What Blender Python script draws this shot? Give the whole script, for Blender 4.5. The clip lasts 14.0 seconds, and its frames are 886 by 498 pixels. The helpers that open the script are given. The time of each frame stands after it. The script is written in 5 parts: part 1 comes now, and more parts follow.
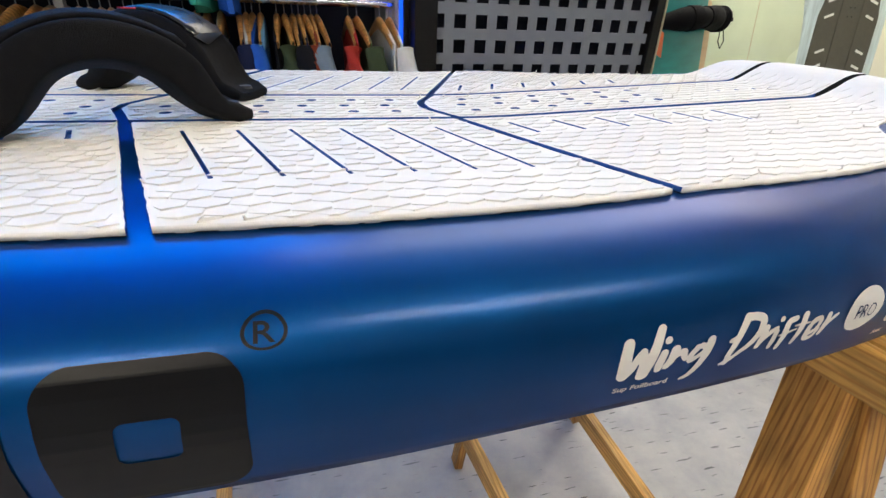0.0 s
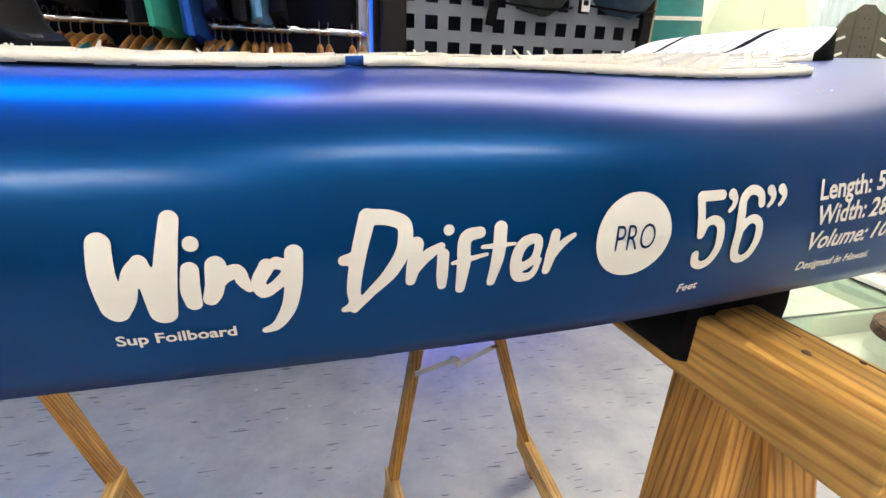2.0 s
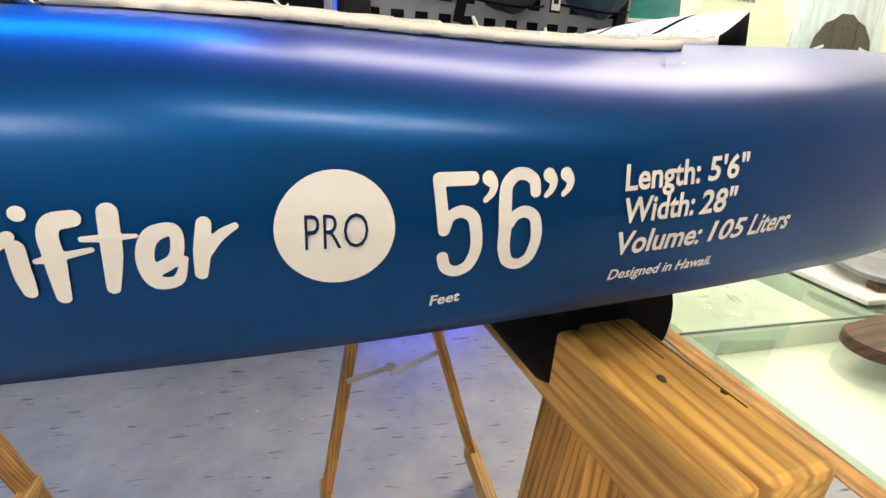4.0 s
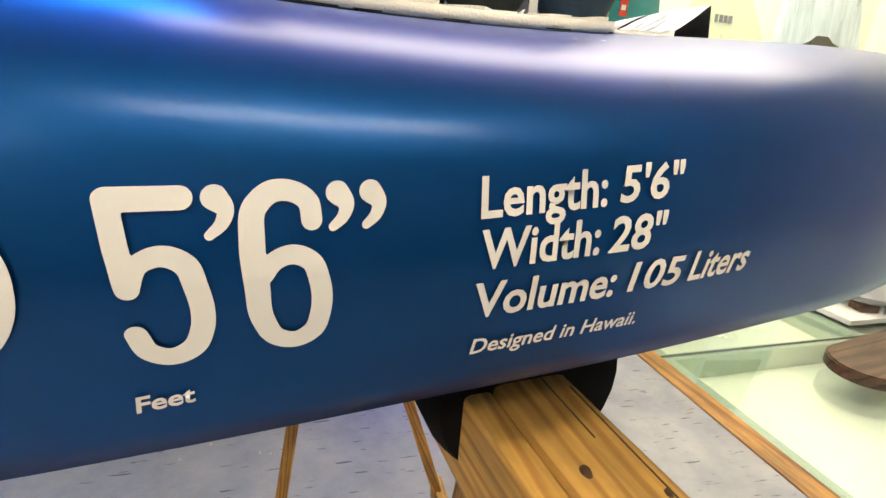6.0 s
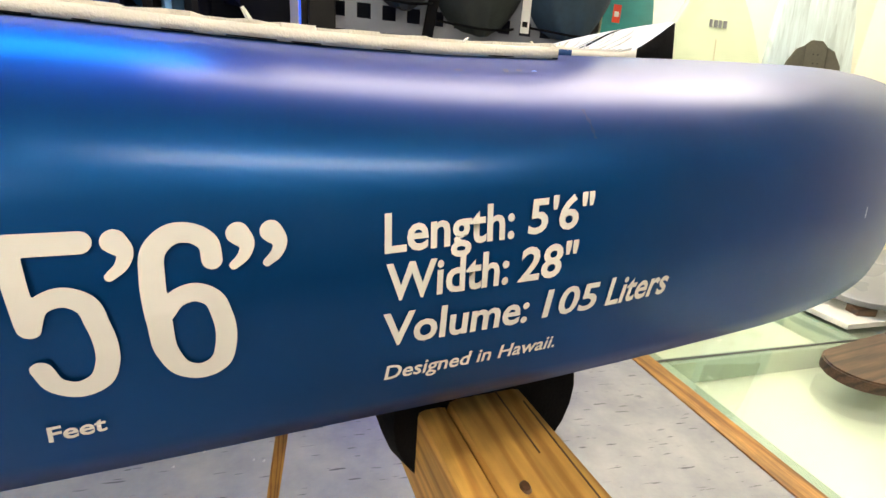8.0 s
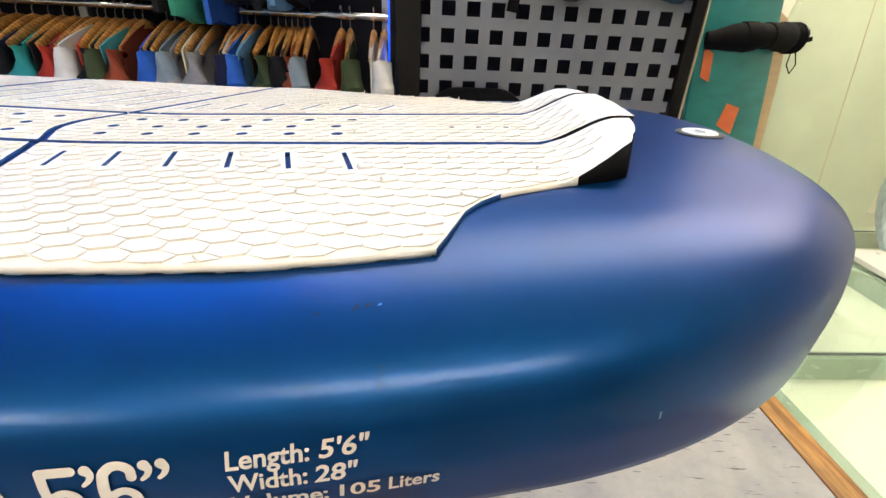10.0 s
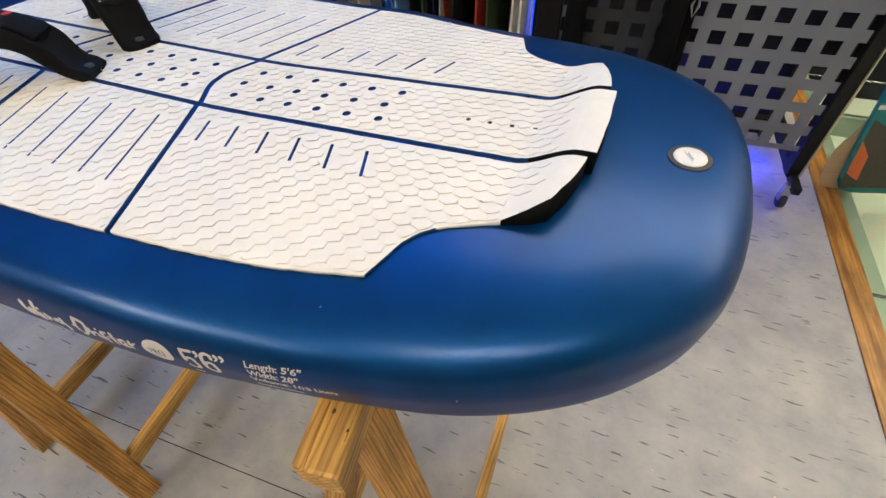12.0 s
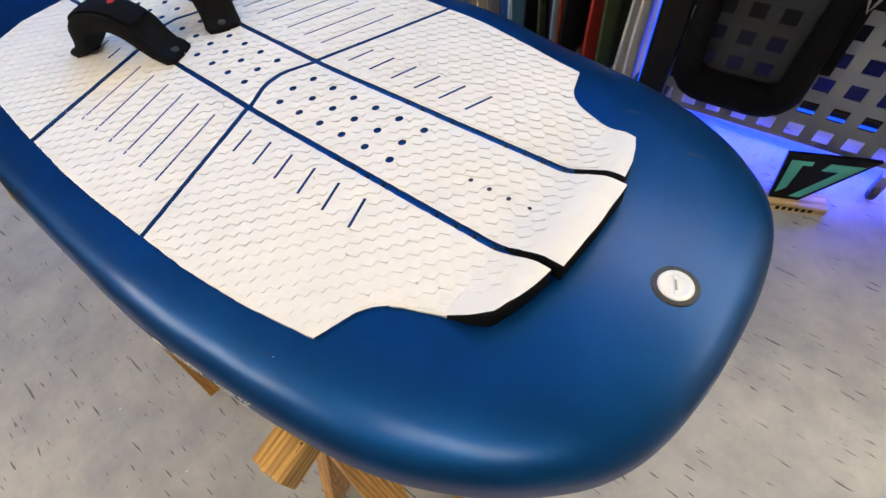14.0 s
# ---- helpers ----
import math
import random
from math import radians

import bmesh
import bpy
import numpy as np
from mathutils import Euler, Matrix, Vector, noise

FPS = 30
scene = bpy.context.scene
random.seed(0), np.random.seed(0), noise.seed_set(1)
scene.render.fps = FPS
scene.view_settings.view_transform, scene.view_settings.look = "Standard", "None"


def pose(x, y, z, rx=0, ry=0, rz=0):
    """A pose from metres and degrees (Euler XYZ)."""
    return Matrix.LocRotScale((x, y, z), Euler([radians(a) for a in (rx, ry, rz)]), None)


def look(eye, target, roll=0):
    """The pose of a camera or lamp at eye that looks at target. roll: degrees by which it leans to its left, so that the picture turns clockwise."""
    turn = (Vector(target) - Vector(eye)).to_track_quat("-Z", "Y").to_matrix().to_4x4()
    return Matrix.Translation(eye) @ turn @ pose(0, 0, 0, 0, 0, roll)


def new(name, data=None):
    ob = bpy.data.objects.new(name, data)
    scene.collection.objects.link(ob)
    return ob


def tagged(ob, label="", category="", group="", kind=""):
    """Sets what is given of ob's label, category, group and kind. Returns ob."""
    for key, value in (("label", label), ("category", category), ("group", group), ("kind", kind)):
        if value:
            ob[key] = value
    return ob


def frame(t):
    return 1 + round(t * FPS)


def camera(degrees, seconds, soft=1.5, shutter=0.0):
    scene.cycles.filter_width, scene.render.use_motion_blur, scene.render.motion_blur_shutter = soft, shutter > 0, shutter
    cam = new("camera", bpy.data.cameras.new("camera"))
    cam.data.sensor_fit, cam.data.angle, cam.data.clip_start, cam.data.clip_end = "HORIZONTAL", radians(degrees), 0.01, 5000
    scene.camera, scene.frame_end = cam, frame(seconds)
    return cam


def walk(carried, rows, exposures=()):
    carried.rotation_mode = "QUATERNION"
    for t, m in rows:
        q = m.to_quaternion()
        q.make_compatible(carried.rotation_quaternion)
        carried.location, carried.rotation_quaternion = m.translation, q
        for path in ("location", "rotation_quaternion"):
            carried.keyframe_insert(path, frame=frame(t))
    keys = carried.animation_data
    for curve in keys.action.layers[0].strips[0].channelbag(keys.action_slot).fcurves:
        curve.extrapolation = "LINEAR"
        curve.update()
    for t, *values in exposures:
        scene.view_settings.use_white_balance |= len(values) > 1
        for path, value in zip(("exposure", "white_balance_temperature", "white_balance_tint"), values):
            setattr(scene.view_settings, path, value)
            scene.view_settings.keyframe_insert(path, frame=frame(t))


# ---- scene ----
cam = camera(87.0, 14.0)
PATH = [
    (0, (-0.0165, -0.5145, 0.9865), (0.446, 1.2, 0.065), 2.5),
    (0.5, (0.03, -0.517, 0.957), (0.463, 1.255, 0.136), 3.1),
    (1, (0.097, -0.515, 0.92), (0.489, 1.297, 0.169), 2.9),
    (1.5, (0.157, -0.513, 0.897), (0.532, 1.306, 0.155), 2.2),
    (2, (0.197, -0.493, 0.887), (0.565, 1.334, 0.161), 2.2),
    (2.5, (0.228, -0.477, 0.884), (0.577, 1.353, 0.157), 2.6),
    (3, (0.256, -0.471, 0.879), (0.616, 1.357, 0.152), 2.8),
    (3.5, (0.281, -0.474, 0.877), (0.663, 1.352, 0.155), 3.3),
    (3.7, (0.289, -0.473, 0.876), (0.681, 1.351, 0.155), 3.5),
    (5.8, (0.354, -0.432, 0.864), (0.791, 1.409, 0.215), 4.2),
    (6, (0.36, -0.424, 0.865), (0.81, 1.416, 0.22), 4.2),
    (6.5, (0.363, -0.416, 0.868), (0.814, 1.432, 0.249), 3.7),
    (7, (0.363, -0.421, 0.865), (0.815, 1.429, 0.257), 3.6),
    (7.5, (0.369, -0.427, 0.868), (0.823, 1.42, 0.251), 3.7),
    (8, (0.379, -0.431, 0.874), (0.824, 1.414, 0.245), 3.9),
    (8.5, (0.402, -0.436, 0.886), (0.799, 1.421, 0.259), 4.4),
    (9, (0.422, -0.452, 0.913), (0.705, 1.412, 0.246), 3.7),
    (9.2, (0.431, -0.46, 0.931), (0.653, 1.403, 0.239), 3.5),
    (11.3, (0.569, -0.453, 1.142), (0.288, 0.994, -0.21), 0.7),
    (11.5, (0.593, -0.455, 1.169), (0.249, 0.926, -0.237), -0.1),
    (12, (0.634, -0.451, 1.206), (0.09, 0.783, -0.272), -2.6),
    (12.5, (0.666, -0.404, 1.22), (-0.013, 0.677, -0.32), -4.7),
    (13, (0.698, -0.336, 1.237), (-0.035, 0.625, -0.356), -5.3),
    (13.5, (0.702, -0.306, 1.268), (-0.063, 0.561, -0.364), -5.8),
    (14, (0.707, -0.285, 1.304), (-0.11, 0.506, -0.341), -8.6),
]
walk(cam, [(t, look(eye, target, roll)) for t, eye, target, roll in PATH], exposures=[(0.0, 0.30, 6350, 10), (1.0, 0.70, 6400, 10), (2.0, 0.78, 6450, 9), (3.7, 0.75, 6750, 9), (6.0, 0.66, 7050, 8), (9.2, 0.72, 7050, 8), (11.5, 0.14, 7050, 10), (14.0, 0.12, 7050, 10)])

# ---------------------------------------------------------------- world and lights
world = bpy.data.worlds.new("shop_world")
scene.world = world
world.use_nodes = True
bg = world.node_tree.nodes["Background"]
bg.inputs["Color"].default_value = (0.55, 0.6, 0.7, 1)
bg.inputs["Strength"].default_value = 0.012


# ---------------------------------------------------------------- materials
def mat(name, color, rough=0.5, metal=0.0, var=0.12, scale=30.0, bump=0.0, bump_scale=200.0, spec=0.5,
        emit=None, emit_strength=0.0, alpha=1.0, stretch=(1, 1, 1), coat=0.0, rough_var=0.08, trans=0.0):
    """A procedural surface: base colour with two scales of variation, gloss variation and fine relief."""
    m = bpy.data.materials.new(name)
    m.use_nodes = True
    nt = m.node_tree
    b = nt.nodes["Principled BSDF"]
    b.inputs["Roughness"].default_value = rough
    b.inputs["Metallic"].default_value = metal
    b.inputs["Specular IOR Level"].default_value = spec
    b.inputs["Coat Weight"].default_value = coat
    b.inputs["Alpha"].default_value = alpha
    b.inputs["Transmission Weight"].default_value = trans
    if emit:
        b.inputs["Emission Color"].default_value = (*emit, 1)
        b.inputs["Emission Strength"].default_value = emit_strength
    tc = nt.nodes.new("ShaderNodeTexCoord")
    mp = nt.nodes.new("ShaderNodeMapping")
    mp.inputs["Scale"].default_value = stretch
    nt.links.new(tc.outputs["Object"], mp.inputs["Vector"])
    n1 = nt.nodes.new("ShaderNodeTexNoise")
    n1.inputs["Scale"].default_value = scale
    n1.inputs["Detail"].default_value = 6
    n2 = nt.nodes.new("ShaderNodeTexNoise")
    n2.inputs["Scale"].default_value = scale * 0.17
    n2.inputs["Detail"].default_value = 3
    for n in (n1, n2):
        nt.links.new(mp.outputs["Vector"], n.inputs["Vector"])
    mix = nt.nodes.new("ShaderNodeMath")
    mix.operation = "ADD"
    nt.links.new(n1.outputs["Fac"], mix.inputs[0])
    nt.links.new(n2.outputs["Fac"], mix.inputs[1])
    mr = nt.nodes.new("ShaderNodeMapRange")
    mr.inputs["From Min"].default_value, mr.inputs["From Max"].default_value = 0.6, 1.4
    mr.inputs["To Min"].default_value, mr.inputs["To Max"].default_value = 1 - var, 1 + var
    nt.links.new(mix.outputs[0], mr.inputs["Value"])
    mul = nt.nodes.new("ShaderNodeMix")
    mul.data_type, mul.blend_type = "RGBA", "MULTIPLY"
    mul.inputs["Factor"].default_value = 1
    mul.inputs["A"].default_value = (*color, 1)
    nt.links.new(mr.outputs[0], mul.inputs["B"])
    nt.links.new(mul.outputs["Result"], b.inputs["Base Color"])
    rr = nt.nodes.new("ShaderNodeMapRange")
    rr.inputs["From Min"].default_value, rr.inputs["From Max"].default_value = 0.3, 0.7
    rr.inputs["To Min"].default_value, rr.inputs["To Max"].default_value = max(0, rough - rough_var), min(1, rough + rough_var)
    nt.links.new(n2.outputs["Fac"], rr.inputs["Value"])
    nt.links.new(rr.outputs[0], b.inputs["Roughness"])
    if bump:
        n3 = nt.nodes.new("ShaderNodeTexNoise")
        n3.inputs["Scale"].default_value = bump_scale
        n3.inputs["Detail"].default_value = 4
        nt.links.new(mp.outputs["Vector"], n3.inputs["Vector"])
        bp = nt.nodes.new("ShaderNodeBump")
        bp.inputs["Strength"].default_value = bump
        bp.inputs["Distance"].default_value = 0.002
        nt.links.new(n3.outputs["Fac"], bp.inputs["Height"])
        nt.links.new(bp.outputs["Normal"], b.inputs["Normal"])
    return m


def wood_mat(name, dark, light, axis=1, rings=14.0, rough=0.55, sawn=False):
    """Pine: growth rings that run along one axis (or along each sawn piece), with wavering width, dirt and fine fibres."""
    m = bpy.data.materials.new(name)
    m.use_nodes = True
    nt = m.node_tree
    b = nt.nodes["Principled BSDF"]
    b.inputs["Roughness"].default_value = rough
    oi = nt.nodes.new("ShaderNodeObjectInfo")
    off = nt.nodes.new("ShaderNodeVectorMath")
    off.operation = "ADD"
    if sawn:
        src = nt.nodes.new("ShaderNodeAttribute")
        src.attribute_name = "grain"
        nt.links.new(src.outputs["Vector"], off.inputs[0])
        axis = 2
    else:
        src = nt.nodes.new("ShaderNodeTexCoord")
        nt.links.new(src.outputs["Object"], off.inputs[0])
    nt.links.new(oi.outputs["Random"], off.inputs[1])

    def mapped(along):
        mp = nt.nodes.new("ShaderNodeMapping")
        sc = [1.0, 1.0, 1.0]
        sc[axis] = along
        mp.inputs["Scale"].default_value = sc
        nt.links.new(off.outputs[0], mp.inputs["Vector"])
        return mp.outputs["Vector"]

    w = nt.nodes.new("ShaderNodeTexWave")
    w.wave_type = "BANDS"
    w.bands_direction = "DIAGONAL"
    w.inputs["Scale"].default_value = rings
    w.inputs["Distortion"].default_value = 6.0
    w.inputs["Detail"].default_value = 3.0
    w.inputs["Detail Scale"].default_value = 0.9
    nt.links.new(mapped(0.06), w.inputs["Vector"])
    fibre = nt.nodes.new("ShaderNodeTexNoise")
    fibre.inputs["Scale"].default_value = 160
    fibre.inputs["Detail"].default_value = 5
    nt.links.new(mapped(0.045), fibre.inputs["Vector"])
    dirt = nt.nodes.new("ShaderNodeTexNoise")
    dirt.inputs["Scale"].default_value = 16
    dirt.inputs["Detail"].default_value = 6
    dirt.inputs["Roughness"].default_value = 0.65
    nt.links.new(mapped(0.35), dirt.inputs["Vector"])
    cr = nt.nodes.new("ShaderNodeValToRGB")
    cr.color_ramp.elements[0].color = (*light, 1)
    cr.color_ramp.elements[1].color = (*dark, 1)
    cr.color_ramp.elements[0].position = 0.58
    cr.color_ramp.elements[1].position = 0.98
    nt.links.new(w.outputs["Fac"], cr.inputs["Fac"])
    col = cr.outputs["Color"]
    for n, lo, hi, f0, f1 in ((fibre, 0.62, 1.28, 0.28, 0.72), (dirt, 0.55, 1.18, 0.30, 0.60)):
        mul = nt.nodes.new("ShaderNodeMix")
        mul.data_type, mul.blend_type = "RGBA", "MULTIPLY"
        mul.inputs["Factor"].default_value = 1
        mr = nt.nodes.new("ShaderNodeMapRange")
        mr.inputs["From Min"].default_value, mr.inputs["From Max"].default_value = f0, f1
        mr.inputs["To Min"].default_value, mr.inputs["To Max"].default_value = lo, hi
        nt.links.new(n.outputs["Fac"], mr.inputs["Value"])
        nt.links.new(col, mul.inputs["A"])
        nt.links.new(mr.outputs[0], mul.inputs["B"])
        col = mul.outputs["Result"]
    nt.links.new(col, b.inputs["Base Color"])
    bp = nt.nodes.new("ShaderNodeBump")
    bp.inputs["Strength"].default_value = 0.3
    bp.inputs["Distance"].default_value = 0.001
    nt.links.new(fibre.outputs["Fac"], bp.inputs["Height"])
    nt.links.new(bp.outputs["Normal"], b.inputs["Normal"])
    return m


def floor_mat():
    """Vinyl floor: pale grey, mottled, with short dark streaks that run one way."""
    m = mat("vinyl_floor", (0.36, 0.36, 0.372), rough=0.42, var=0.10, scale=9, bump=0.05, bump_scale=60)
    nt = m.node_tree
    b = nt.nodes["Principled BSDF"]
    src = b.inputs["Base Color"].links[0].from_socket
    tc = nt.nodes.new("ShaderNodeTexCoord")
    mp = nt.nodes.new("ShaderNodeMapping")
    mp.inputs["Rotation"].default_value = (0, 0, radians(-6))
    mp.inputs["Scale"].default_value = (13, 110, 1)
    nt.links.new(tc.outputs["Object"], mp.inputs["Vector"])
    fac = None
    for k, (sc, lo, hi) in enumerate(((1.0, 0.672, 0.70), (0.55, 0.69, 0.73))):
        n = nt.nodes.new("ShaderNodeTexNoise")
        n.inputs["Scale"].default_value = sc
        n.inputs["Detail"].default_value = 2
        n.inputs["Roughness"].default_value = 0.5
        nt.links.new(mp.outputs["Vector"], n.inputs["Vector"])
        r = nt.nodes.new("ShaderNodeMapRange")
        r.inputs["From Min"].default_value, r.inputs["From Max"].default_value = lo, hi
        nt.links.new(n.outputs["Fac"], r.inputs["Value"])
        if fac:
            a = nt.nodes.new("ShaderNodeMath")
            a.operation = "MAXIMUM"
            nt.links.new(fac, a.inputs[0])
            nt.links.new(r.outputs[0], a.inputs[1])
            fac = a.outputs[0]
        else:
            fac = r.outputs[0]
    mx = nt.nodes.new("ShaderNodeMix")
    mx.data_type = "RGBA"
    mx.inputs["B"].default_value = (0.11, 0.11, 0.12, 1)
    nt.links.new(fac, mx.inputs["Factor"])
    cloud = nt.nodes.new("ShaderNodeTexNoise")
    cloud.inputs["Scale"].default_value = 5.5
    cloud.inputs["Detail"].default_value = 9
    cloud.inputs["Roughness"].default_value = 0.68
    nt.links.new(tc.outputs["Object"], cloud.inputs["Vector"])
    tone = nt.nodes.new("ShaderNodeValToRGB")
    tone.color_ramp.elements[0].position, tone.color_ramp.elements[1].position = 0.34, 0.66
    tone.color_ramp.elements[0].color, tone.color_ramp.elements[1].color = (0.80, 0.81, 0.84, 1), (1.20, 1.18, 1.11, 1)
    nt.links.new(cloud.outputs["Fac"], tone.inputs["Fac"])
    mot = nt.nodes.new("ShaderNodeMix")
    mot.data_type, mot.blend_type = "RGBA", "MULTIPLY"
    mot.inputs["Factor"].default_value = 1
    nt.links.new(src, mot.inputs["A"])
    nt.links.new(tone.outputs["Color"], mot.inputs["B"])
    nt.links.new(mot.outputs["Result"], mx.inputs["A"])
    nt.links.new(mx.outputs["Result"], b.inputs["Base Color"])
    return m


# pearl blue: fine metallic flakes under a satin clear coat
M_BLUE = mat("satin_blue_paint", (0.0, 0.049, 0.184), rough=0.43, metal=0.74, var=0.26, scale=14, spec=0.15, coat=0.66, rough_var=0.0)
M_BLUE.node_tree.nodes["Principled BSDF"].inputs["Specular Tint"].default_value = (0.10, 0.30, 0.62, 1)
M_BLUE.node_tree.nodes["Principled BSDF"].inputs["Coat Roughness"].default_value = 0.25
M_BLUE.node_tree.nodes["Principled BSDF"].inputs["Coat IOR"].default_value = 1.32
M_PAD = mat("white_foam", (0.80, 0.765, 0.702), rough=0.85, var=0.05, scale=60, bump=0.25, bump_scale=900, spec=0.25)
M_CORE = mat("blue_foam_core", (0.015, 0.07, 0.24), rough=0.8, var=0.2, scale=80, spec=0.2)
M_FOAM = mat("black_foam", (0.006, 0.006, 0.007), rough=0.9, var=0.25, scale=80, bump=0.3, bump_scale=700, spec=0.1)
M_NEO = mat("black_neoprene", (0.005, 0.005, 0.006), rough=0.8, var=0.3, scale=120, bump=0.35, bump_scale=1200, spec=0.12)
M_SHINY = mat("black_vinyl", (0.012, 0.012, 0.014), rough=0.28, var=0.2, scale=40, bump=0.1, bump_scale=300)
M_WHITE = mat("white_print", (0.63, 0.615, 0.60), rough=0.45, var=0.04, scale=90)
M_BLACKP = mat("black_print", (0.004, 0.004, 0.005), rough=0.35, var=0.1, scale=60, spec=0.2)
M_PALECHIP = mat("pale_blue_chip", (0.22, 0.33, 0.50), rough=0.5, var=0.2, scale=200)
M_SMUDGE = mat("dull_blue_smudge", (0.0, 0.030, 0.115), rough=0.5, var=0.2, scale=90, spec=0.25)
M_DIRT = mat("dark_scuff", (0.001, 0.010, 0.055), rough=0.4, var=0.2, scale=90, spec=0.3)
M_GLINT = mat("bright_blue_glint", (0.03, 0.25, 0.75), rough=0.4, var=0.1)
M_NAVYP = mat("navy_print", (0.004, 0.018, 0.07), rough=0.6, var=0.1, scale=60, spec=0.1)
M_PINE = wood_mat("sawn_pine", (0.42, 0.210, 0.050), (0.58, 0.330, 0.090), rings=60, sawn=True)
M_PINEZ = wood_mat("sawn_pine_leg", (0.30, 0.125, 0.026), (0.51, 0.262, 0.064), rings=95, sawn=True)
M_PALEPINE = wood_mat("pale_pine", (0.50, 0.30, 0.12), (0.68, 0.48, 0.24), axis=0, rings=18)
M_TRIM = wood_mat("varnished_wood", (0.27, 0.11, 0.02), (0.44, 0.21, 0.05), axis=1, rings=12, rough=0.35)
M_HANGER = wood_mat("hanger_wood", (0.42, 0.17, 0.04), (0.66, 0.34, 0.10), axis=0, rings=30, rough=0.35)
M_BROWN = wood_mat("dark_brown_wood", (0.05, 0.025, 0.012), (0.11, 0.055, 0.03), axis=0, rings=12, rough=0.4)
M_STEEL = mat("zinc_steel", (0.45, 0.45, 0.46), rough=0.4, metal=1.0, var=0.15, scale=60)
M_CHROME = mat("chrome", (0.75, 0.75, 0.76), rough=0.12, metal=1.0, var=0.04, scale=30)
M_SOUTH = mat("grey_wall_paint", (0.14, 0.138, 0.132), rough=0.8, var=0.06, scale=5)
M_GRID = mat("grey_powder_coat", (0.19, 0.205, 0.25), rough=0.5, metal=0.0, var=0.06, scale=12, bump=0.05, bump_scale=900)
M_POST = mat("dark_brown_metal", (0.008, 0.007, 0.007), spec=0.25, rough=0.45, var=0.15, scale=25)
M_FLOOR = floor_mat()
M_DARKWALL = mat("dark_navy_wall", (0.006, 0.008, 0.022), rough=0.8, var=0.15, scale=6)
M_WALL = mat("cream_wall_paint", (0.78, 0.76, 0.66), rough=0.75, var=0.04, scale=5, bump=0.08, bump_scale=90)
M_CEIL = mat("ceiling_white", (0.7, 0.7, 0.7), rough=0.85, var=0.05, scale=4)
M_GLASS = mat("green_float_glass", (0.90, 0.985, 0.925), rough=0.02, var=0.01, scale=4, trans=1.0, rough_var=0.01)
M_PIT = mat("pale_pit_paint", (0.80, 0.82, 0.70), rough=0.7, var=0.05, scale=4)
M_LEDGE = mat("green_grey_metal", (0.32, 0.40, 0.32), rough=0.45, var=0.12, scale=14)
M_LAMP = mat("lamp_diffuser", (0.9, 0.9, 0.9), rough=0.6, emit=(1.0, 0.885, 0.71), emit_strength=58.0, var=0.01)
M_LAMPW = mat("panel_diffuser", (0.9, 0.9, 0.9), rough=0.6, emit=(1.0, 0.915, 0.78), emit_strength=6.6, var=0.01)
M_LAMPS = mat("soft_panel_diffuser", (0.9, 0.9, 0.9), rough=0.6, emit=(1.0, 0.915, 0.78), emit_strength=5.8, var=0.01)
M_PANE = mat("clear_glass", (0.95, 0.97, 0.96), rough=0.02, var=0.0, trans=1.0)
M_LED = mat("blue_led_diffuser", (0.02, 0.06, 0.5), rough=0.5, emit=(0.0, 0.07, 1.0), emit_strength=1.6, var=0.01)
M_LEDP = mat("blue_panel_diffuser", (0.02, 0.06, 0.5), rough=0.5, emit=(0.0, 0.30, 1.0), emit_strength=11.0, var=0.01)
M_CAP = mat("white_plastic", (0.78, 0.77, 0.74), rough=0.35, var=0.05, scale=70)
M_RUBBER = mat("grey_rubber", (0.035, 0.037, 0.042), rough=0.6, var=0.15, scale=90)

BLUE_LIGHT = (0.0, 0.03, 1.0)


# ---------------------------------------------------------------- builders
def link_mesh(name, bm, material, parent=None, label="", smooth=None):
    me = bpy.data.meshes.new(name)
    bm.normal_update()
    bm.to_mesh(me)
    bm.free()
    for m in material if isinstance(material, (list, tuple)) else [material]:
        me.materials.append(m)
    if smooth:
        me.polygons.foreach_set("use_smooth", [True] * len(me.polygons))
        me.set_sharp_from_angle(angle=radians(smooth))
    ob = new(name, me)
    if parent:
        ob.parent = parent
    if label:
        ob["label"] = label
    return ob


def part(name, bm, material, parent, label="", smooth=None):
    return link_mesh(name, bm, material, parent, label, smooth)


def thing(name, label, category, at=(0, 0, 0), rz=0.0, group="", kind=""):
    e = new(name)
    e.empty_display_size = 0.05
    e.matrix_basis = pose(*at, 0, 0, rz)
    return tagged(e, label, category, group, kind)


def box(bm, lo, hi, m=None, bevel=0.0, mat_index=0):
    d = [hi[i] - lo[i] for i in range(3)]
    c = [(hi[i] + lo[i]) / 2 for i in range(3)]
    mx = Matrix.Translation(c) @ Matrix.Diagonal((*d, 1))
    r = bmesh.ops.create_cube(bm, size=1.0, matrix=mx)
    vs = r["verts"]
    if bevel:
        es = list({e for v in vs for e in v.link_edges})
        g = bmesh.ops.bevel(bm, geom=es, offset=bevel, segments=2, affect="EDGES", profile=0.6)
        vs = list({v for f in g["faces"] for v in f.verts} | {v for v in vs if v.is_valid})
    if m is not None:
        bmesh.ops.transform(bm, matrix=m, verts=vs)
    if mat_index:
        for f in {f for v in vs for f in v.link_faces}:
            f.material_index = mat_index
    return vs


def boxed(lo, hi, bevel=0.0, m=None):
    bm = bmesh.new()
    box(bm, lo, hi, m, bevel)
    return bm


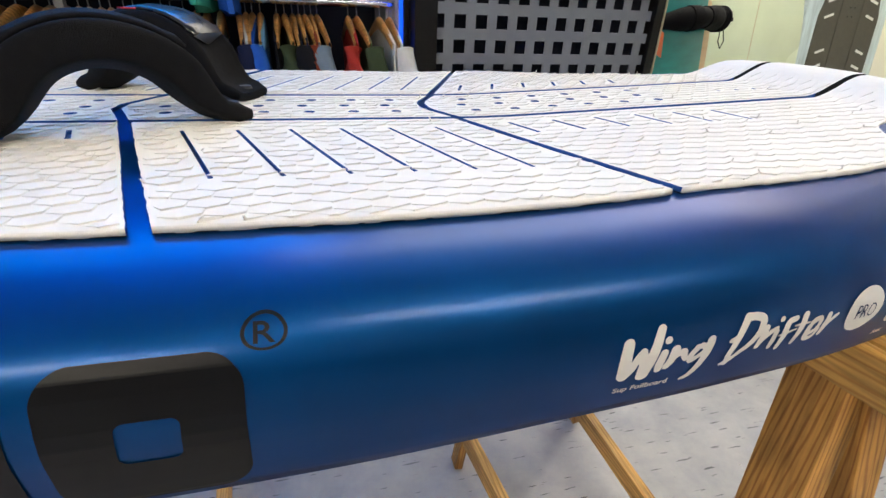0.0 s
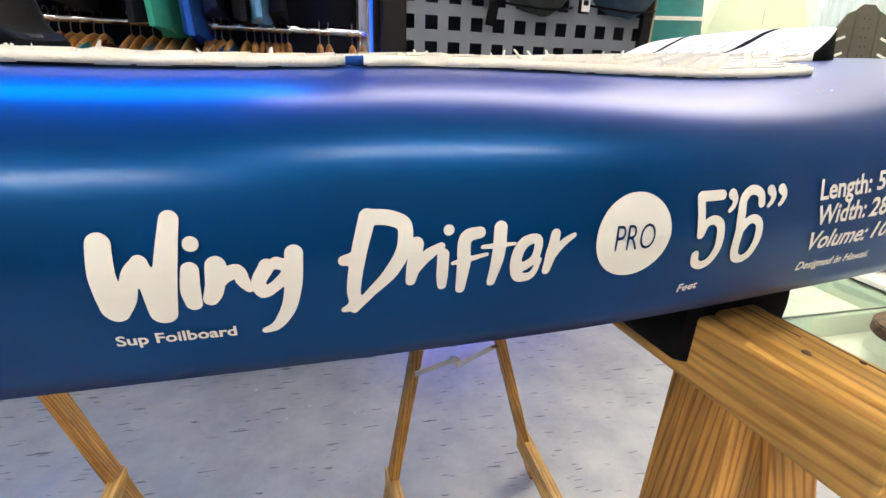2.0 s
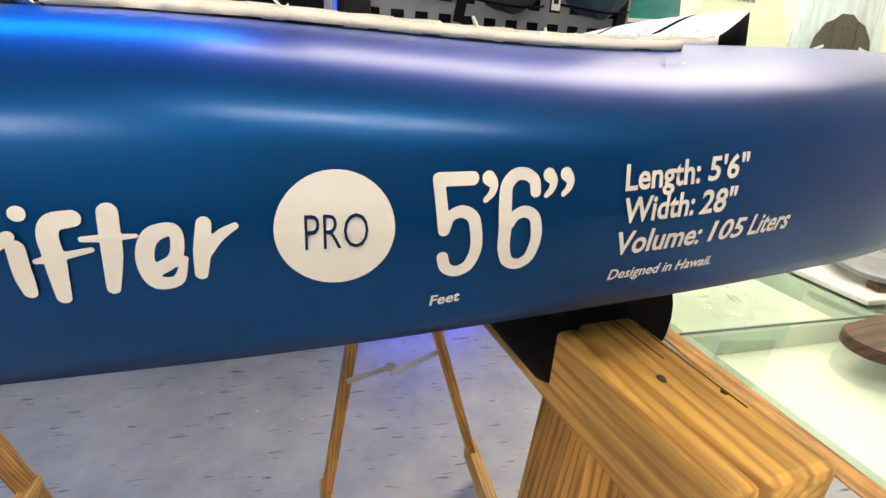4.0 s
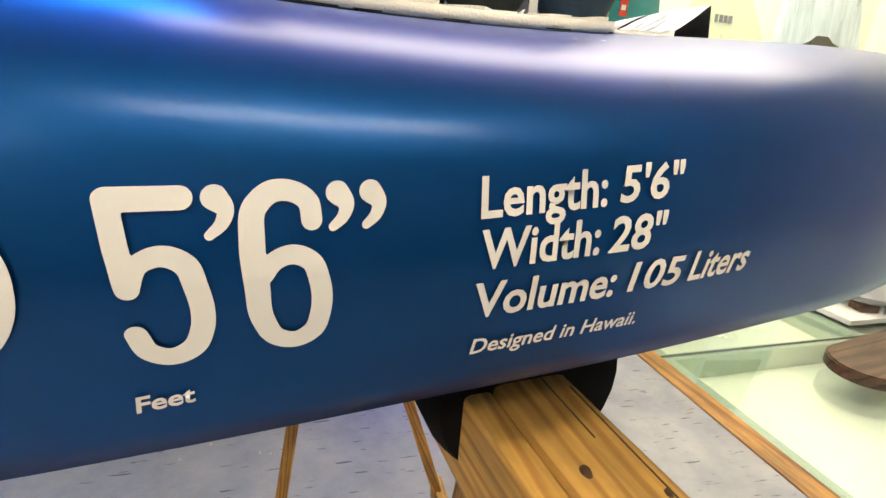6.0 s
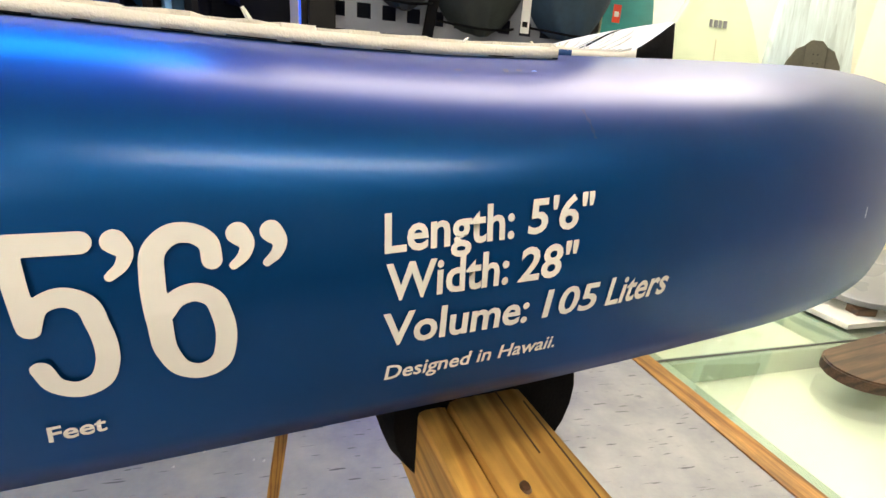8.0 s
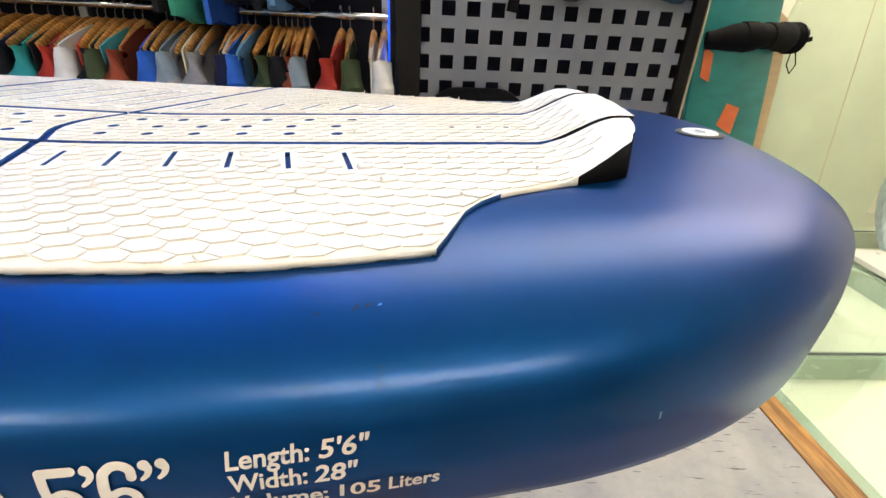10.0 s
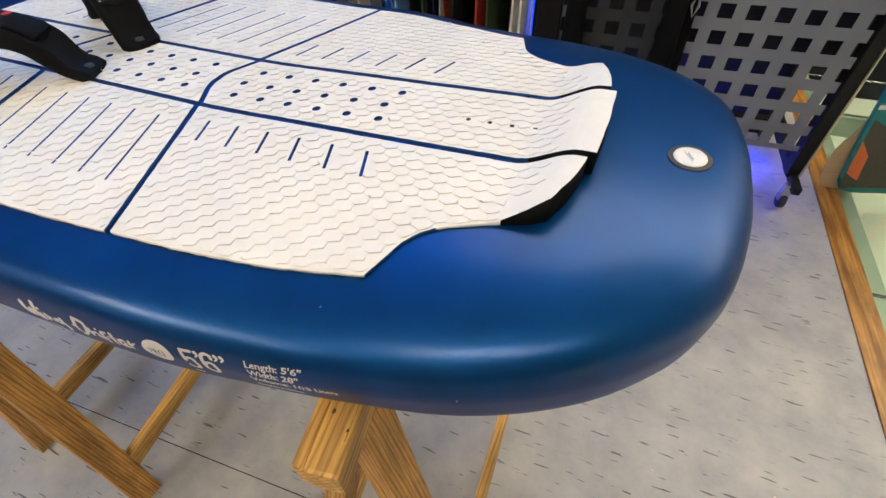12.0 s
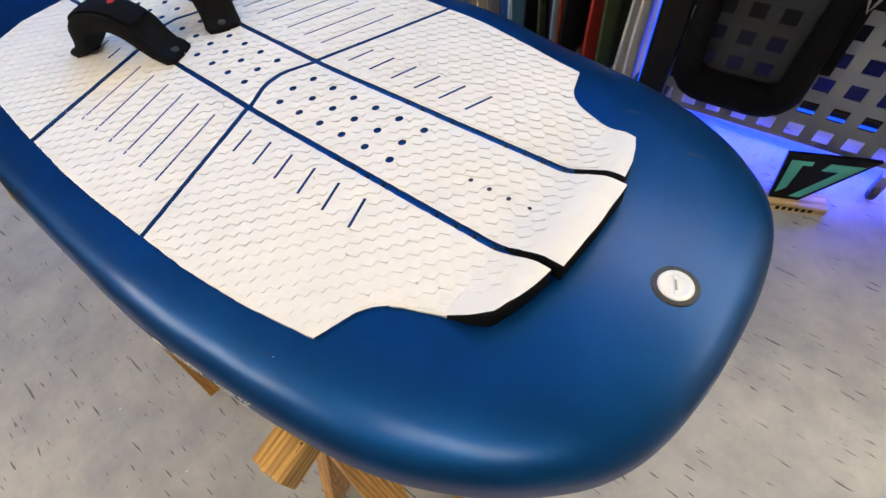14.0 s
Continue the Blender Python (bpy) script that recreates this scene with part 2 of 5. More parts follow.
def bar(bm, a, b, w, d, side=(0, 1, 0), bevel=0.0):
    """A squared bar from a to b: w across, d along the given side."""
    a, b = Vector(a), Vector(b)
    z = (b - a).normalized()
    y = (Vector(side) - z * z.dot(Vector(side))).normalized()
    x = y.cross(z)
    m = Matrix((x, y, z)).transposed().to_4x4()
    m.translation = a
    vs = box(bm, (-w / 2, -d / 2, 0), (w / 2, d / 2, (b - a).length), m, bevel)
    grain = bm.verts.layers.float_vector.get("grain") or bm.verts.layers.float_vector.new("grain")
    back = m.inverted()
    for v in bm.verts:
        if v[grain].length == 0:
            v[grain] = back @ v.co
    return vs


def tube(bm, pts, r, seg=10, closed=False, cap=True):
    """A round tube along points; r may be a list."""
    pts = [Vector(p) for p in pts]
    n = len(pts)
    rr = r if isinstance(r, (list, tuple)) else [r] * n
    rings = []
    ref = Vector((0.13, 0.27, 0.95)).normalized()
    for i, p in enumerate(pts):
        a = pts[(i - 1) % n] if closed or i > 0 else p
        b = pts[(i + 1) % n] if closed or i < n - 1 else p
        t = (b - a).normalized()
        u = t.cross(ref)
        if u.length < 0.05:
            u = t.cross(Vector((1, 0, 0)))
        u.normalize()
        v = t.cross(u)
        rings.append([bm.verts.new(p + (u * math.cos(k * math.tau / seg) + v * math.sin(k * math.tau / seg)) * rr[i]) for k in range(seg)])
    for i in range(n if closed else n - 1):
        A, B = rings[i], rings[(i + 1) % n]
        for k in range(seg):
            bm.faces.new((A[k], A[(k + 1) % seg], B[(k + 1) % seg], B[k]))
    if cap and not closed:
        bm.faces.new(rings[0][::-1])
        bm.faces.new(rings[-1])
    bmesh.ops.recalc_face_normals(bm, faces=bm.faces)
    return rings


def lerp_table(x, table):
    xs = [a for a, _ in table]
    return float(np.interp(x, xs, [b for _, b in table]))


def smoothstep(a, b, x):
    t = max(0.0, min(1.0, (x - a) / (b - a)))
    return t * t * (3 - 2 * t)


# ---------------------------------------------------------------- setting: floor, walls, ceiling
ROOM = radians(4.7)
RX0, RX1, RY0, RY1, CEIL = -3.2, 3.9, -3.0, 2.35, 2.75

PIT = 0.11
DISPLAY = pose(1.471, 0.845, 0, 0, 0, 3.0)


def to_world(x, y):
    p = DISPLAY @ Vector((x, y, 0))
    return p.x, p.y


def slab(corners, z0, z1):
    """A flat slab over four corners (x, y)."""
    bm = bmesh.new()
    lo, hi = [bm.verts.new((x, y, z0)) for x, y in corners], [bm.verts.new((x, y, z1)) for x, y in corners]
    bm.faces.new(lo[::-1])
    bm.faces.new(hi)
    for i in range(len(corners)):
        bm.faces.new((lo[i], lo[(i + 1) % len(corners)], hi[(i + 1) % len(corners)], hi[i]))
    bmesh.ops.recalc_face_normals(bm, faces=bm.faces)
    return bm


def floor_edge(y):
    """Where the vinyl ends against the wooden strip, which runs a little askew."""
    (ax, ay), (bx, by) = to_world(-0.040, -3.0), to_world(-0.040, 1.0)
    return ax + (bx - ax) * (y - ay) / (by - ay)


bm = slab([(RX0, RY0), (floor_edge(RY0), RY0), (floor_edge(RY1), RY1), (RX0, RY1)], -PIT - 0.05, 0.0)
floor = tagged(link_mesh("floor", bm, M_FLOOR), "pale grey vinyl floor with short dark streaks", "floor", kind="structure")
for y in (-0.302, -1.54):
    bm = slab([(RX0, y - 0.155), (floor_edge(y) - 0.004, y + 0.063), (floor_edge(y) - 0.004, y + 0.0652), (RX0, y - 0.1528)], 0.0, 0.0006)
    tagged(link_mesh("floor_seam", bm, M_POST), "thin dark seam between vinyl floor sheets", "floor seam", kind="structure")

bm = boxed((RX0 - 0.1, RY1, -PIT - 0.05), (1.98, RY1 + 0.1, CEIL))
tagged(link_mesh("wall_north", bm, M_DARKWALL), "dark navy painted wall behind the clothes rack", "wall", kind="structure")
bm = boxed((1.98, RY1, -PIT - 0.05), (RX1 + 0.1, RY1 + 0.1, CEIL))
tagged(link_mesh("wall_north_east", bm, M_WALL), "cream painted wall behind the surfboards", "wall", kind="structure")
bm = boxed((RX1, RY0, -PIT - 0.05), (RX1 + 0.1, RY1, CEIL))
tagged(link_mesh("wall_east", bm, M_WALL), "cream painted shop wall", "wall", kind="structure")
bm = boxed((RX0 - 0.1, RY0, 0), (RX0, RY1, CEIL))
tagged(link_mesh("wall_west", bm, M_DARKWALL), "dark navy painted shop wall", "wall", kind="structure")
# the window in this unseen wall is invented, as an opening for fill light
WX0, WX1, WZ0, WZ1 = -2.4, 3.2, 0.95, 2.5
bm = bmesh.new()
box(bm, (RX0 - 0.1, RY0 - 0.1, -PIT - 0.05), (RX1 + 0.1, RY0, WZ0))
box(bm, (RX0 - 0.1, RY0 - 0.1, WZ1), (RX1 + 0.1, RY0, CEIL))
box(bm, (RX0 - 0.1, RY0 - 0.1, WZ0), (WX0, RY0, WZ1))
box(bm, (WX1, RY0 - 0.1, WZ0), (RX1 + 0.1, RY0, WZ1))
tagged(link_mesh("wall_south", bm, M_SOUTH), "unseen grey painted shop wall with an added window opening", "wall", kind="structure")
window = thing("added_window", "added unseen window with dark metal frame, for fill light", "window", kind="structure")
for k in range(5):
    wx = WX0 + (WX1 - WX0) * k / 4
    part("mullion", boxed((wx - 0.025, RY0 - 0.08, WZ0), (wx + 0.025, RY0 - 0.03, WZ1), 0.003), M_POST, window)
part("sill", boxed((WX0, RY0 - 0.09, WZ0 + 0.001), (WX1, RY0 + 0.03, WZ0 + 0.026), 0.003), M_CAP, window)
for k in range(4):
    wx, wy = WX0 + (WX1 - WX0) * k / 4 + 0.027, WX0 + (WX1 - WX0) * (k + 1) / 4 - 0.027
    pn = part("pane", boxed((wx, RY0 - 0.058, WZ0 + 0.028), (wy, RY0 - 0.052, WZ1 - 0.002)), M_PANE, window)
    pn.visible_shadow = False
bm = boxed((RX0 - 0.1, RY0 - 0.1, CEIL), (RX1 + 0.1, RY1 + 0.1, CEIL + 0.1))
tagged(link_mesh("ceiling", bm, M_CEIL), "white shop ceiling", "ceiling", kind="structure")

# wooden edge strip, and the walk-on glass display floor beyond it: panes on beams over a shallow pale pit
trim = link_mesh("trim", boxed((-0.040, -3.82, -PIT - 0.05), (0.038, 1.49, 0.006), 0.003), M_TRIM)
trim.matrix_basis = DISPLAY
tagged(trim, "varnished wooden edge strip beside the glass display floor", "trim", kind="structure")
glazed = thing("display_floor", "walk-on glass display floor with green edges over a pale lit pit", "display floor", kind="structure")
glazed.matrix_basis = DISPLAY
part("base", boxed((0.040, -3.80, -PIT - 0.04), (2.42, 1.48, -PIT)), M_PIT, glazed, "pale pit floor under the glass")
part("ledge", boxed((0.040, -3.80, -PIT + 0.001), (0.092, 1.47, -0.016), 0.002), M_LEDGE, glazed, "green-grey ledge that carries the glass")
JOINTS = (-3.80, -2.62, -1.36, -0.004, 1.10, 1.47)
for y0, y1 in zip(JOINTS, JOINTS[1:]):
    pane = part("pane", boxed((0.041, y0 + 0.0035, -0.0135), (2.42, y1 - 0.0035, 0.0), 0.0008), M_GLASS, glazed, "clear green-tinted glass pane")
    pane.visible_shadow = False
for y in JOINTS[1:-1]:
    part("beam", boxed((0.094, y - 0.020, -PIT + 0.001), (2.42, y + 0.020, -0.0145), 0.002), M_LEDGE, glazed, "green-grey beam under a joint of the glass")
    part("joint_seal", boxed((0.042, y - 0.0032, -0.014), (2.42, y + 0.0032, 0.0015)), M_RUBBER, glazed, "thin dark seal between two panes")
part("cross_beam", boxed((1.060, -1.33, -PIT + 0.001), (1.100, -0.026, -0.0145), 0.002), M_LEDGE, glazed, "green-grey beam under the glass")
part("cross_beam", boxed((1.060, 0.018, -PIT + 0.001), (1.100, 1.078, -0.0145), 0.002), M_LEDGE, glazed, "green-grey beam under the glass")


# ---------------------------------------------------------------- lamps
def ceiling_light(x, y, length, width=0.10, diffuser=M_LAMP):
    e = thing("ceiling_light", "long white ceiling light with a glowing diffuser", "ceiling light", (x, y, CEIL - 0.07), 0, "ceiling lights")
    part("housing", boxed((-length / 2, -width / 2 - 0.02, 0.02), (length / 2, width / 2 + 0.02, 0.07), 0.004), M_CAP, e)
    part("diffuser", boxed((-length / 2 + 0.01, -width / 2, 0.0), (length / 2 - 0.01, width / 2, 0.02), 0.006), diffuser, e)
    return e


ceiling_light(0.77, -1.42, 1.45, 0.100)
ceiling_light(-2.0, -2.65, 2.1, 0.20)
ceiling_light(0.66, 1.70, 1.88, 1.15, M_LAMPW)
ceiling_light(2.58, 1.70, 1.88, 1.15, M_LAMPS)

# fill light set in the added window, to brighten the near rail
fill_lamp = bpy.data.lights.new("window_fill", "AREA")
fill_lamp.shape, fill_lamp.size, fill_lamp.size_y, fill_lamp.energy, fill_lamp.color = "RECTANGLE", WX1 - WX0 - 0.1, WZ1 - WZ0 - 0.06, 4.5, (1.0, 0.94, 0.86)
fill_ob = new("window_fill", fill_lamp)
fill_ob.matrix_basis = look(((WX0 + WX1) / 2, RY0 - 0.02, (WZ0 + WZ1) / 2 + 0.01), ((WX0 + WX1) / 2, 0, (WZ0 + WZ1) / 2 + 0.01))

from mathutils.bvhtree import BVHTree


# ---------------------------------------------------------------- the board
BOARD = pose(0.11, 0.0095, 0, 0, 0, -0.7) @ pose(-0.11, 0, 0)
board = thing("foil_board", "satin blue foil board with white deck pads lying on trestles", "foil board")
board.matrix_basis = BOARD

HALF = [(-0.886, 0.0), (-0.876, 0.07), (-0.855, 0.125), (-0.81, 0.19), (-0.74, 0.25), (-0.65, 0.30), (-0.54, 0.335), (-0.40, 0.356),
        (-0.25, 0.366), (-0.1, 0.370), (0.1, 0.367), (0.2, 0.3635), (0.3, 0.356), (0.39, 0.343), (0.44, 0.335), (0.5, 0.323),
        (0.55, 0.311), (0.6, 0.293), (0.65, 0.267), (0.69, 0.240), (0.72, 0.213), (0.746, 0.184), (0.764, 0.152), (0.775, 0.117), (0.781, 0.082), (0.785, 0.043), (0.786, 0.0)]
DECK = [(-0.9, 0.915), (-0.75, 0.897), (-0.55, 0.887), (-0.3, 0.884), (0.15, 0.884), (0.36, 0.895), (0.55, 0.905), (0.72, 0.911), (0.79, 0.909)]
KEEL = [(-0.9, 0.888), (-0.75, 0.833), (-0.5, 0.7935), (-0.2, 0.7775), (0.0, 0.7775), (0.15, 0.7835), (0.25, 0.7865), (0.37, 0.7905), (0.45, 0.7935),
        (0.55, 0.7965), (0.65, 0.799), (0.7, 0.802), (0.75, 0.811), (0.79, 0.825)]
# rail section: how far in from the widest line, and how high between keel (0) and deck (1)
RAIL = [(0.150, 0.0), (0.016, 0.001), (0.008, 0.014), (0.005, 0.05), (0.0035, 0.13), (0.0015, 0.28), (0.0, 0.455), (0.0025, 0.607),
        (0.006, 0.726), (0.0125, 0.808), (0.024, 0.880), (0.042, 0.938), (0.068, 0.978), (0.100, 0.998), (0.150, 1.0)]


def smooth_line(pts, n):
    """n points evenly along a smooth curve through pts."""
    p = np.array(pts, float)
    d = np.r_[0, np.cumsum(np.hypot(*np.diff(p, axis=0).T))]
    t = np.linspace(0, d[-1], n)
    out = []
    for k in range(2):
        v = p[:, k]
        m = np.gradient(v, d)
        i = np.clip(np.searchsorted(d, t) - 1, 0, len(d) - 2)
        h = d[i + 1] - d[i]
        s = (t - d[i]) / h
        out.append((2 * s**3 - 3 * s**2 + 1) * v[i] + (s**3 - 2 * s**2 + s) * h * m[i] + (-2 * s**3 + 3 * s**2) * v[i + 1] + (s**3 - s**2) * h * m[i + 1])
    return np.array(out).T


def smoothed(table, sigma):
    """A table, sampled finely and rounded off."""
    xs = np.linspace(-1.1, 1.0, 1051)
    v = np.interp(xs, [a for a, _ in table], [b for _, b in table])
    k = np.exp(-0.5 * (np.arange(-60, 61) * 0.002 / sigma) ** 2)
    return xs, np.convolve(np.pad(v, 60, mode="edge"), k / k.sum(), mode="valid")


DECK_T, KEEL_T = smoothed(DECK, 0.035), smoothed(KEEL, 0.030)


def half_width(x):
    return lerp_table(x, HALF)


def deck_z(x):
    return float(np.interp(x, *DECK_T))


def keel_z(x):
    return float(np.interp(x, *KEEL_T))


def deck_h(x, y):
    """The deck's height, with its crown, which grows towards the tail."""
    return deck_z(x) + 0.001 - (0.010 + 0.160 * smoothstep(0.20, 0.46, x)) * y * y


def cross_vert(bm, p, top):
    return bm.verts.new((p.x, p.y, deck_h(p.x, p.y)) if top else p)


def hull_mesh():
    line = smooth_line(HALF, 220)
    tang = np.gradient(line, axis=0)
    tang /= np.hypot(tang[:, 0], tang[:, 1])[:, None]
    norm = np.stack([-tang[:, 1], tang[:, 0]], 1)
    norm[0], norm[-1] = (-1, 0), (1, 0)
    sec = smooth_line([(a * 8, b) for a, b in RAIL], 46)
    bm = bmesh.new()
    n = len(line)
    rings = []
    for sgn in (-1, 1):
        ring_side = []
        for a8, v in sec:
            a = max(a8 / 8, 0)
            row = []
            for (x, w), (nx, nw) in zip(line, norm):
                fit_in = min(1.0, (w + 0.06) / 0.20) if x < 0 else 1.0 - 0.38 * smoothstep(0.50, 0.72, x)
                px, pw = x - nx * a * fit_in, max(w - nw * a * fit_in, 0.0)
                z = keel_z(px) + v * (deck_h(px, pw) - keel_z(px))
                row.append((px, sgn * pw, z))
            ring_side.append(row)
        rings.append(ring_side)
    full = []
    for k in range(len(sec)):
        loop = [bm.verts.new(p) for p in rings[0][k]] + [bm.verts.new(p) for p in rings[1][k][-2:0:-1]]
        full.append(loop)
    m = len(full[0])
    for A, B in zip(full, full[1:]):
        for i in range(m):
            bm.faces.new((A[i], A[(i + 1) % m], B[(i + 1) % m], B[i]))
    for loop in (full[0], full[-1]):
        prev = None
        for i in range(n):
            r, l = loop[i], loop[(m - i) % m]
            if r is l:
                row = [r] * 7
            else:
                row = [r] + [cross_vert(bm, r.co.lerp(l.co, k / 6), loop is full[-1]) for k in range(1, 6)] + [l]
            if prev:
                for k in range(6):
                    q = list(dict.fromkeys((prev[k], prev[k + 1], row[k + 1], row[k])))
                    if len(q) > 2:
                        bm.faces.new(q)
            prev = row
    bmesh.ops.remove_doubles(bm, verts=bm.verts, dist=1e-5)
    bmesh.ops.recalc_face_normals(bm, faces=bm.faces)
    return bm


hull_bm = hull_mesh()
HULL = BVHTree.FromBMesh(hull_bm)
hull = part("hull", hull_bm, M_BLUE, board, smooth=60)


# ---- deck pad panels, cut through by slits and holes
PAD_T = 0.0032


def kick(x):
    return 0.023 * smoothstep(0.548, 0.612, x)


def grown(pts, d):
    """An outline pushed out by d all round."""
    area = sum(a[0] * b[1] - b[0] * a[1] for a, b in zip(pts, pts[1:] + pts[:1]))
    out = []
    for k, (x, y) in enumerate(pts):
        (ax, ay), (bx, by) = pts[k - 1], pts[(k + 1) % len(pts)]
        u, v = Vector((x - ax, y - ay)).normalized(), Vector((bx - x, by - y)).normalized()
        n = Vector((u.y + v.y, -u.x - v.x))
        n = n.normalized() * (d / max(0.5, math.sqrt(max(0.0, (1 + u.dot(v)) / 2))))
        out.append((x + n.x, y + n.y) if area > 0 else (x - n.x, y - n.y))
    return out


def panel_mesh(outline, holes, thick=None):
    """A foam sheet with holes, laid over the deck, thicker where the heel kick rises; white above, black at thick edges."""
    cu = bpy.data.curves.new("sheet", "CURVE")
    cu.dimensions, cu.fill_mode, cu.extrude = "2D", "BOTH", 0.5
    for pts in (outline, *holes):
        sp = cu.splines.new("POLY")
        sp.points.add(len(pts) - 1)
        for p, (x, y) in zip(sp.points, pts):
            p.co = (x, y, 0, 1)
        sp.use_cyclic_u = True
    ob = bpy.data.objects.new("sheet", cu)
    me = bpy.data.meshes.new_from_object(ob)
    bpy.data.objects.remove(ob)
    bm = bmesh.new()
    bm.from_mesh(me)
    bpy.data.meshes.remove(me)
    x0, x1 = min(p[0] for p in outline), max(p[0] for p in outline)
    cuts = [x0 + (x1 - x0) * k / 10 for k in range(1, 10)] + [0.55 + 0.008 * k for k in range(9) if x1 > 0.55 + 0.008 * k]
    for c in cuts:
        bmesh.ops.bisect_plane(bm, geom=[*bm.verts, *bm.edges, *bm.faces], plane_co=(c, 0, 0), plane_no=(1, 0, 0))
    bmesh.ops.remove_doubles(bm, verts=bm.verts, dist=1e-5)
    for v in bm.verts:
        top = v.co.z > 0
        v.co.z = deck_h(v.co.x, v.co.y) - 0.001 + (((PAD_T + kick(v.co.x)) if thick is None else thick) + 0.001 if top else 0)
        if top and thick is None:
            v.co.y -= math.copysign(0.25 * kick(v.co.x) * smoothstep(0.085, 0.13, abs(v.co.y)), v.co.y)
    bm.normal_update()
    for f in bm.faces:
        if abs(f.normal.z) < 0.5:
            c = f.calc_center_median()
            rim = abs(f.normal.y) > 0.8 and abs(c.y) > 0.14 and not any(inside(grown(h, 0.0008), c.x, c.y) for h in holes)
            f.material_index = 1 if kick(c.x) > 0.003 else 0 if rim else 2
    return bm


def slot(a, b, w=0.0022):
    (ax, ay), (bx, by) = a, b
    l = math.hypot(bx - ax, by - ay)
    nx, ny = -(by - ay) / l * w, (bx - ax) / l * w
    return [(ax + nx, ay + ny), (bx + nx, by + ny), (bx - nx, by - ny), (ax - nx, ay - ny)]


def dot(x, y, r=0.0055, n=12):
    return [(x + r * math.cos(k * math.tau / n), y + r * math.sin(k * math.tau / n)) for k in range(n)]


def inside(pts, x, y, margin=0.0):
    hit, near, j = False, 9.0, len(pts) - 1
    for i in range(len(pts)):
        (xi, yi), (xj, yj) = pts[i], pts[j]
        if (yi > y) != (yj > y) and x < (xj - xi) * (y - yi) / (yj - yi) + xi:
            hit = not hit
        if margin:
            dx, dy = xj - xi, yj - yi
            t = max(0, min(1, ((x - xi) * dx + (y - yi) * dy) / (dx * dx + dy * dy + 1e-12)))
            near = min(near, math.hypot(x - xi - t * dx, y - yi - t * dy))
        j = i
    return hit and near > margin


def tread_mesh(outline, holes, rng, smooth_at=None, pitch=0.0215, row=0.0128, height=0.0014):
    """Staggered six-sided scales pressed into the foam, cut off at the panel's edge and round its holes."""
    def free(x, y):
        if smooth_at and smooth_at(x, y):
            return False
        return inside(outline, x, y, 0.0015) and all((x - hx) ** 2 + (y - hy) ** 2 > hr * hr for hx, hy, hr in holes)

    verts, faces, tufts = [], [], []
    tip = row / 1.5
    hexagon = [(0, tip), (-pitch / 2, tip / 2), (-pitch / 2, -tip / 2), (0, -tip), (pitch / 2, -tip / 2), (pitch / 2, tip / 2)]
    xs, ys = [p[0] for p in outline], [p[1] for p in outline]
    for r in range(math.floor(min(ys) / row) - 1, math.ceil(max(ys) / row) + 2):
        for c in range(math.floor(min(xs) / pitch) - 1, math.ceil(max(xs) / pitch) + 2):
            cx, cy = c * pitch + (r % 2) * pitch / 2, r * row
            if not free(cx, cy):
                continue
            h = height * (0.8 + 0.4 * rng.random())
            curl = rng.randrange(2, 5) if rng.random() < 0.07 else -1
            base = len(verts)
            for k, (hx, hy) in enumerate(hexagon):
                t = 0.1
                while t < 0.99 and free(cx + hx * (t + 0.1), cy + hy * (t + 0.1)):
                    t += 0.1
                if k > 1:
                    t = min(t, 0.97)
                x, y = cx + hx * t, cy + hy * t
                up = rng.uniform(0.0, 0.001) if k == curl else 0.0
                rise = max(0.02, 0.42 - 0.45 * hy / tip + 0.62 * hx / pitch)
                verts.append((x, y, deck_h(x, y) + PAD_T + kick(x) + 0.0001 + h * rise + up))
            for k in (2, 3, 4, 5):
                x, y, z = verts[base + k]
                verts.append((x - (0.0004 if k > 3 else 0.0), y + (0.0005 if k < 5 else 0.0), deck_h(x, y) + PAD_T + kick(x) - 0.0002))
            faces.append(tuple(base + k for k in range(6)))
            if curl > 0:
                tufts.append(verts[base + curl])
            faces.append((base + 3, base + 2, base + 6, base + 7))
            faces.append((base + 4, base + 3, base + 7, base + 8))
            faces.append((base + 5, base + 4, base + 8, base + 9))
    for x, y, z in tufts:
        base, l, a = len(verts), rng.uniform(0.0010, 0.0042), rng.uniform(-1.2, 1.2)
        w = rng.uniform(0.0007, 0.0016)
        verts += [(x - w, y, z - 0.0005), (x + w, y, z - 0.0005), (x, y - 0.0008, z - 0.0005)]
        verts += [(x + l * a - w * 0.5, y - 0.0003, z + l * 0.85), (x + l * a + w * 0.45, y - 0.0003, z + l), (x + l * a, y - 0.0009, z + l * 0.8)]
        faces += [(base, base + 2, base + 5, base + 3), (base + 2, base + 1, base + 4, base + 5), (base + 1, base, base + 3, base + 4), (base + 3, base + 5, base + 4)]
    me = bpy.data.meshes.new("tread")
    me.from_pydata(verts, [], faces)
    bm = bmesh.new()
    bm.from_mesh(me)
    bpy.data.meshes.remove(me)
    return bm


def frayed(pts, rng):
    """The same outline with an unevenly cut edge; its corners stay."""
    out = []
    for (ax, ay), (bx, by) in zip(pts, pts[1:] + pts[:1]):
        l = math.hypot(bx - ax, by - ay)
        out.append((ax, ay))
        n = int(l / 0.007)
        for k in range(1, n):
            t, j = (k + rng.uniform(-0.3, 0.3)) / n, rng.uniform(-0.0005, 0.0003)
            out.append((ax + (bx - ax) * t - (by - ay) / l * j, ay + (by - ay) * t + (bx - ax) / l * j))
    return out


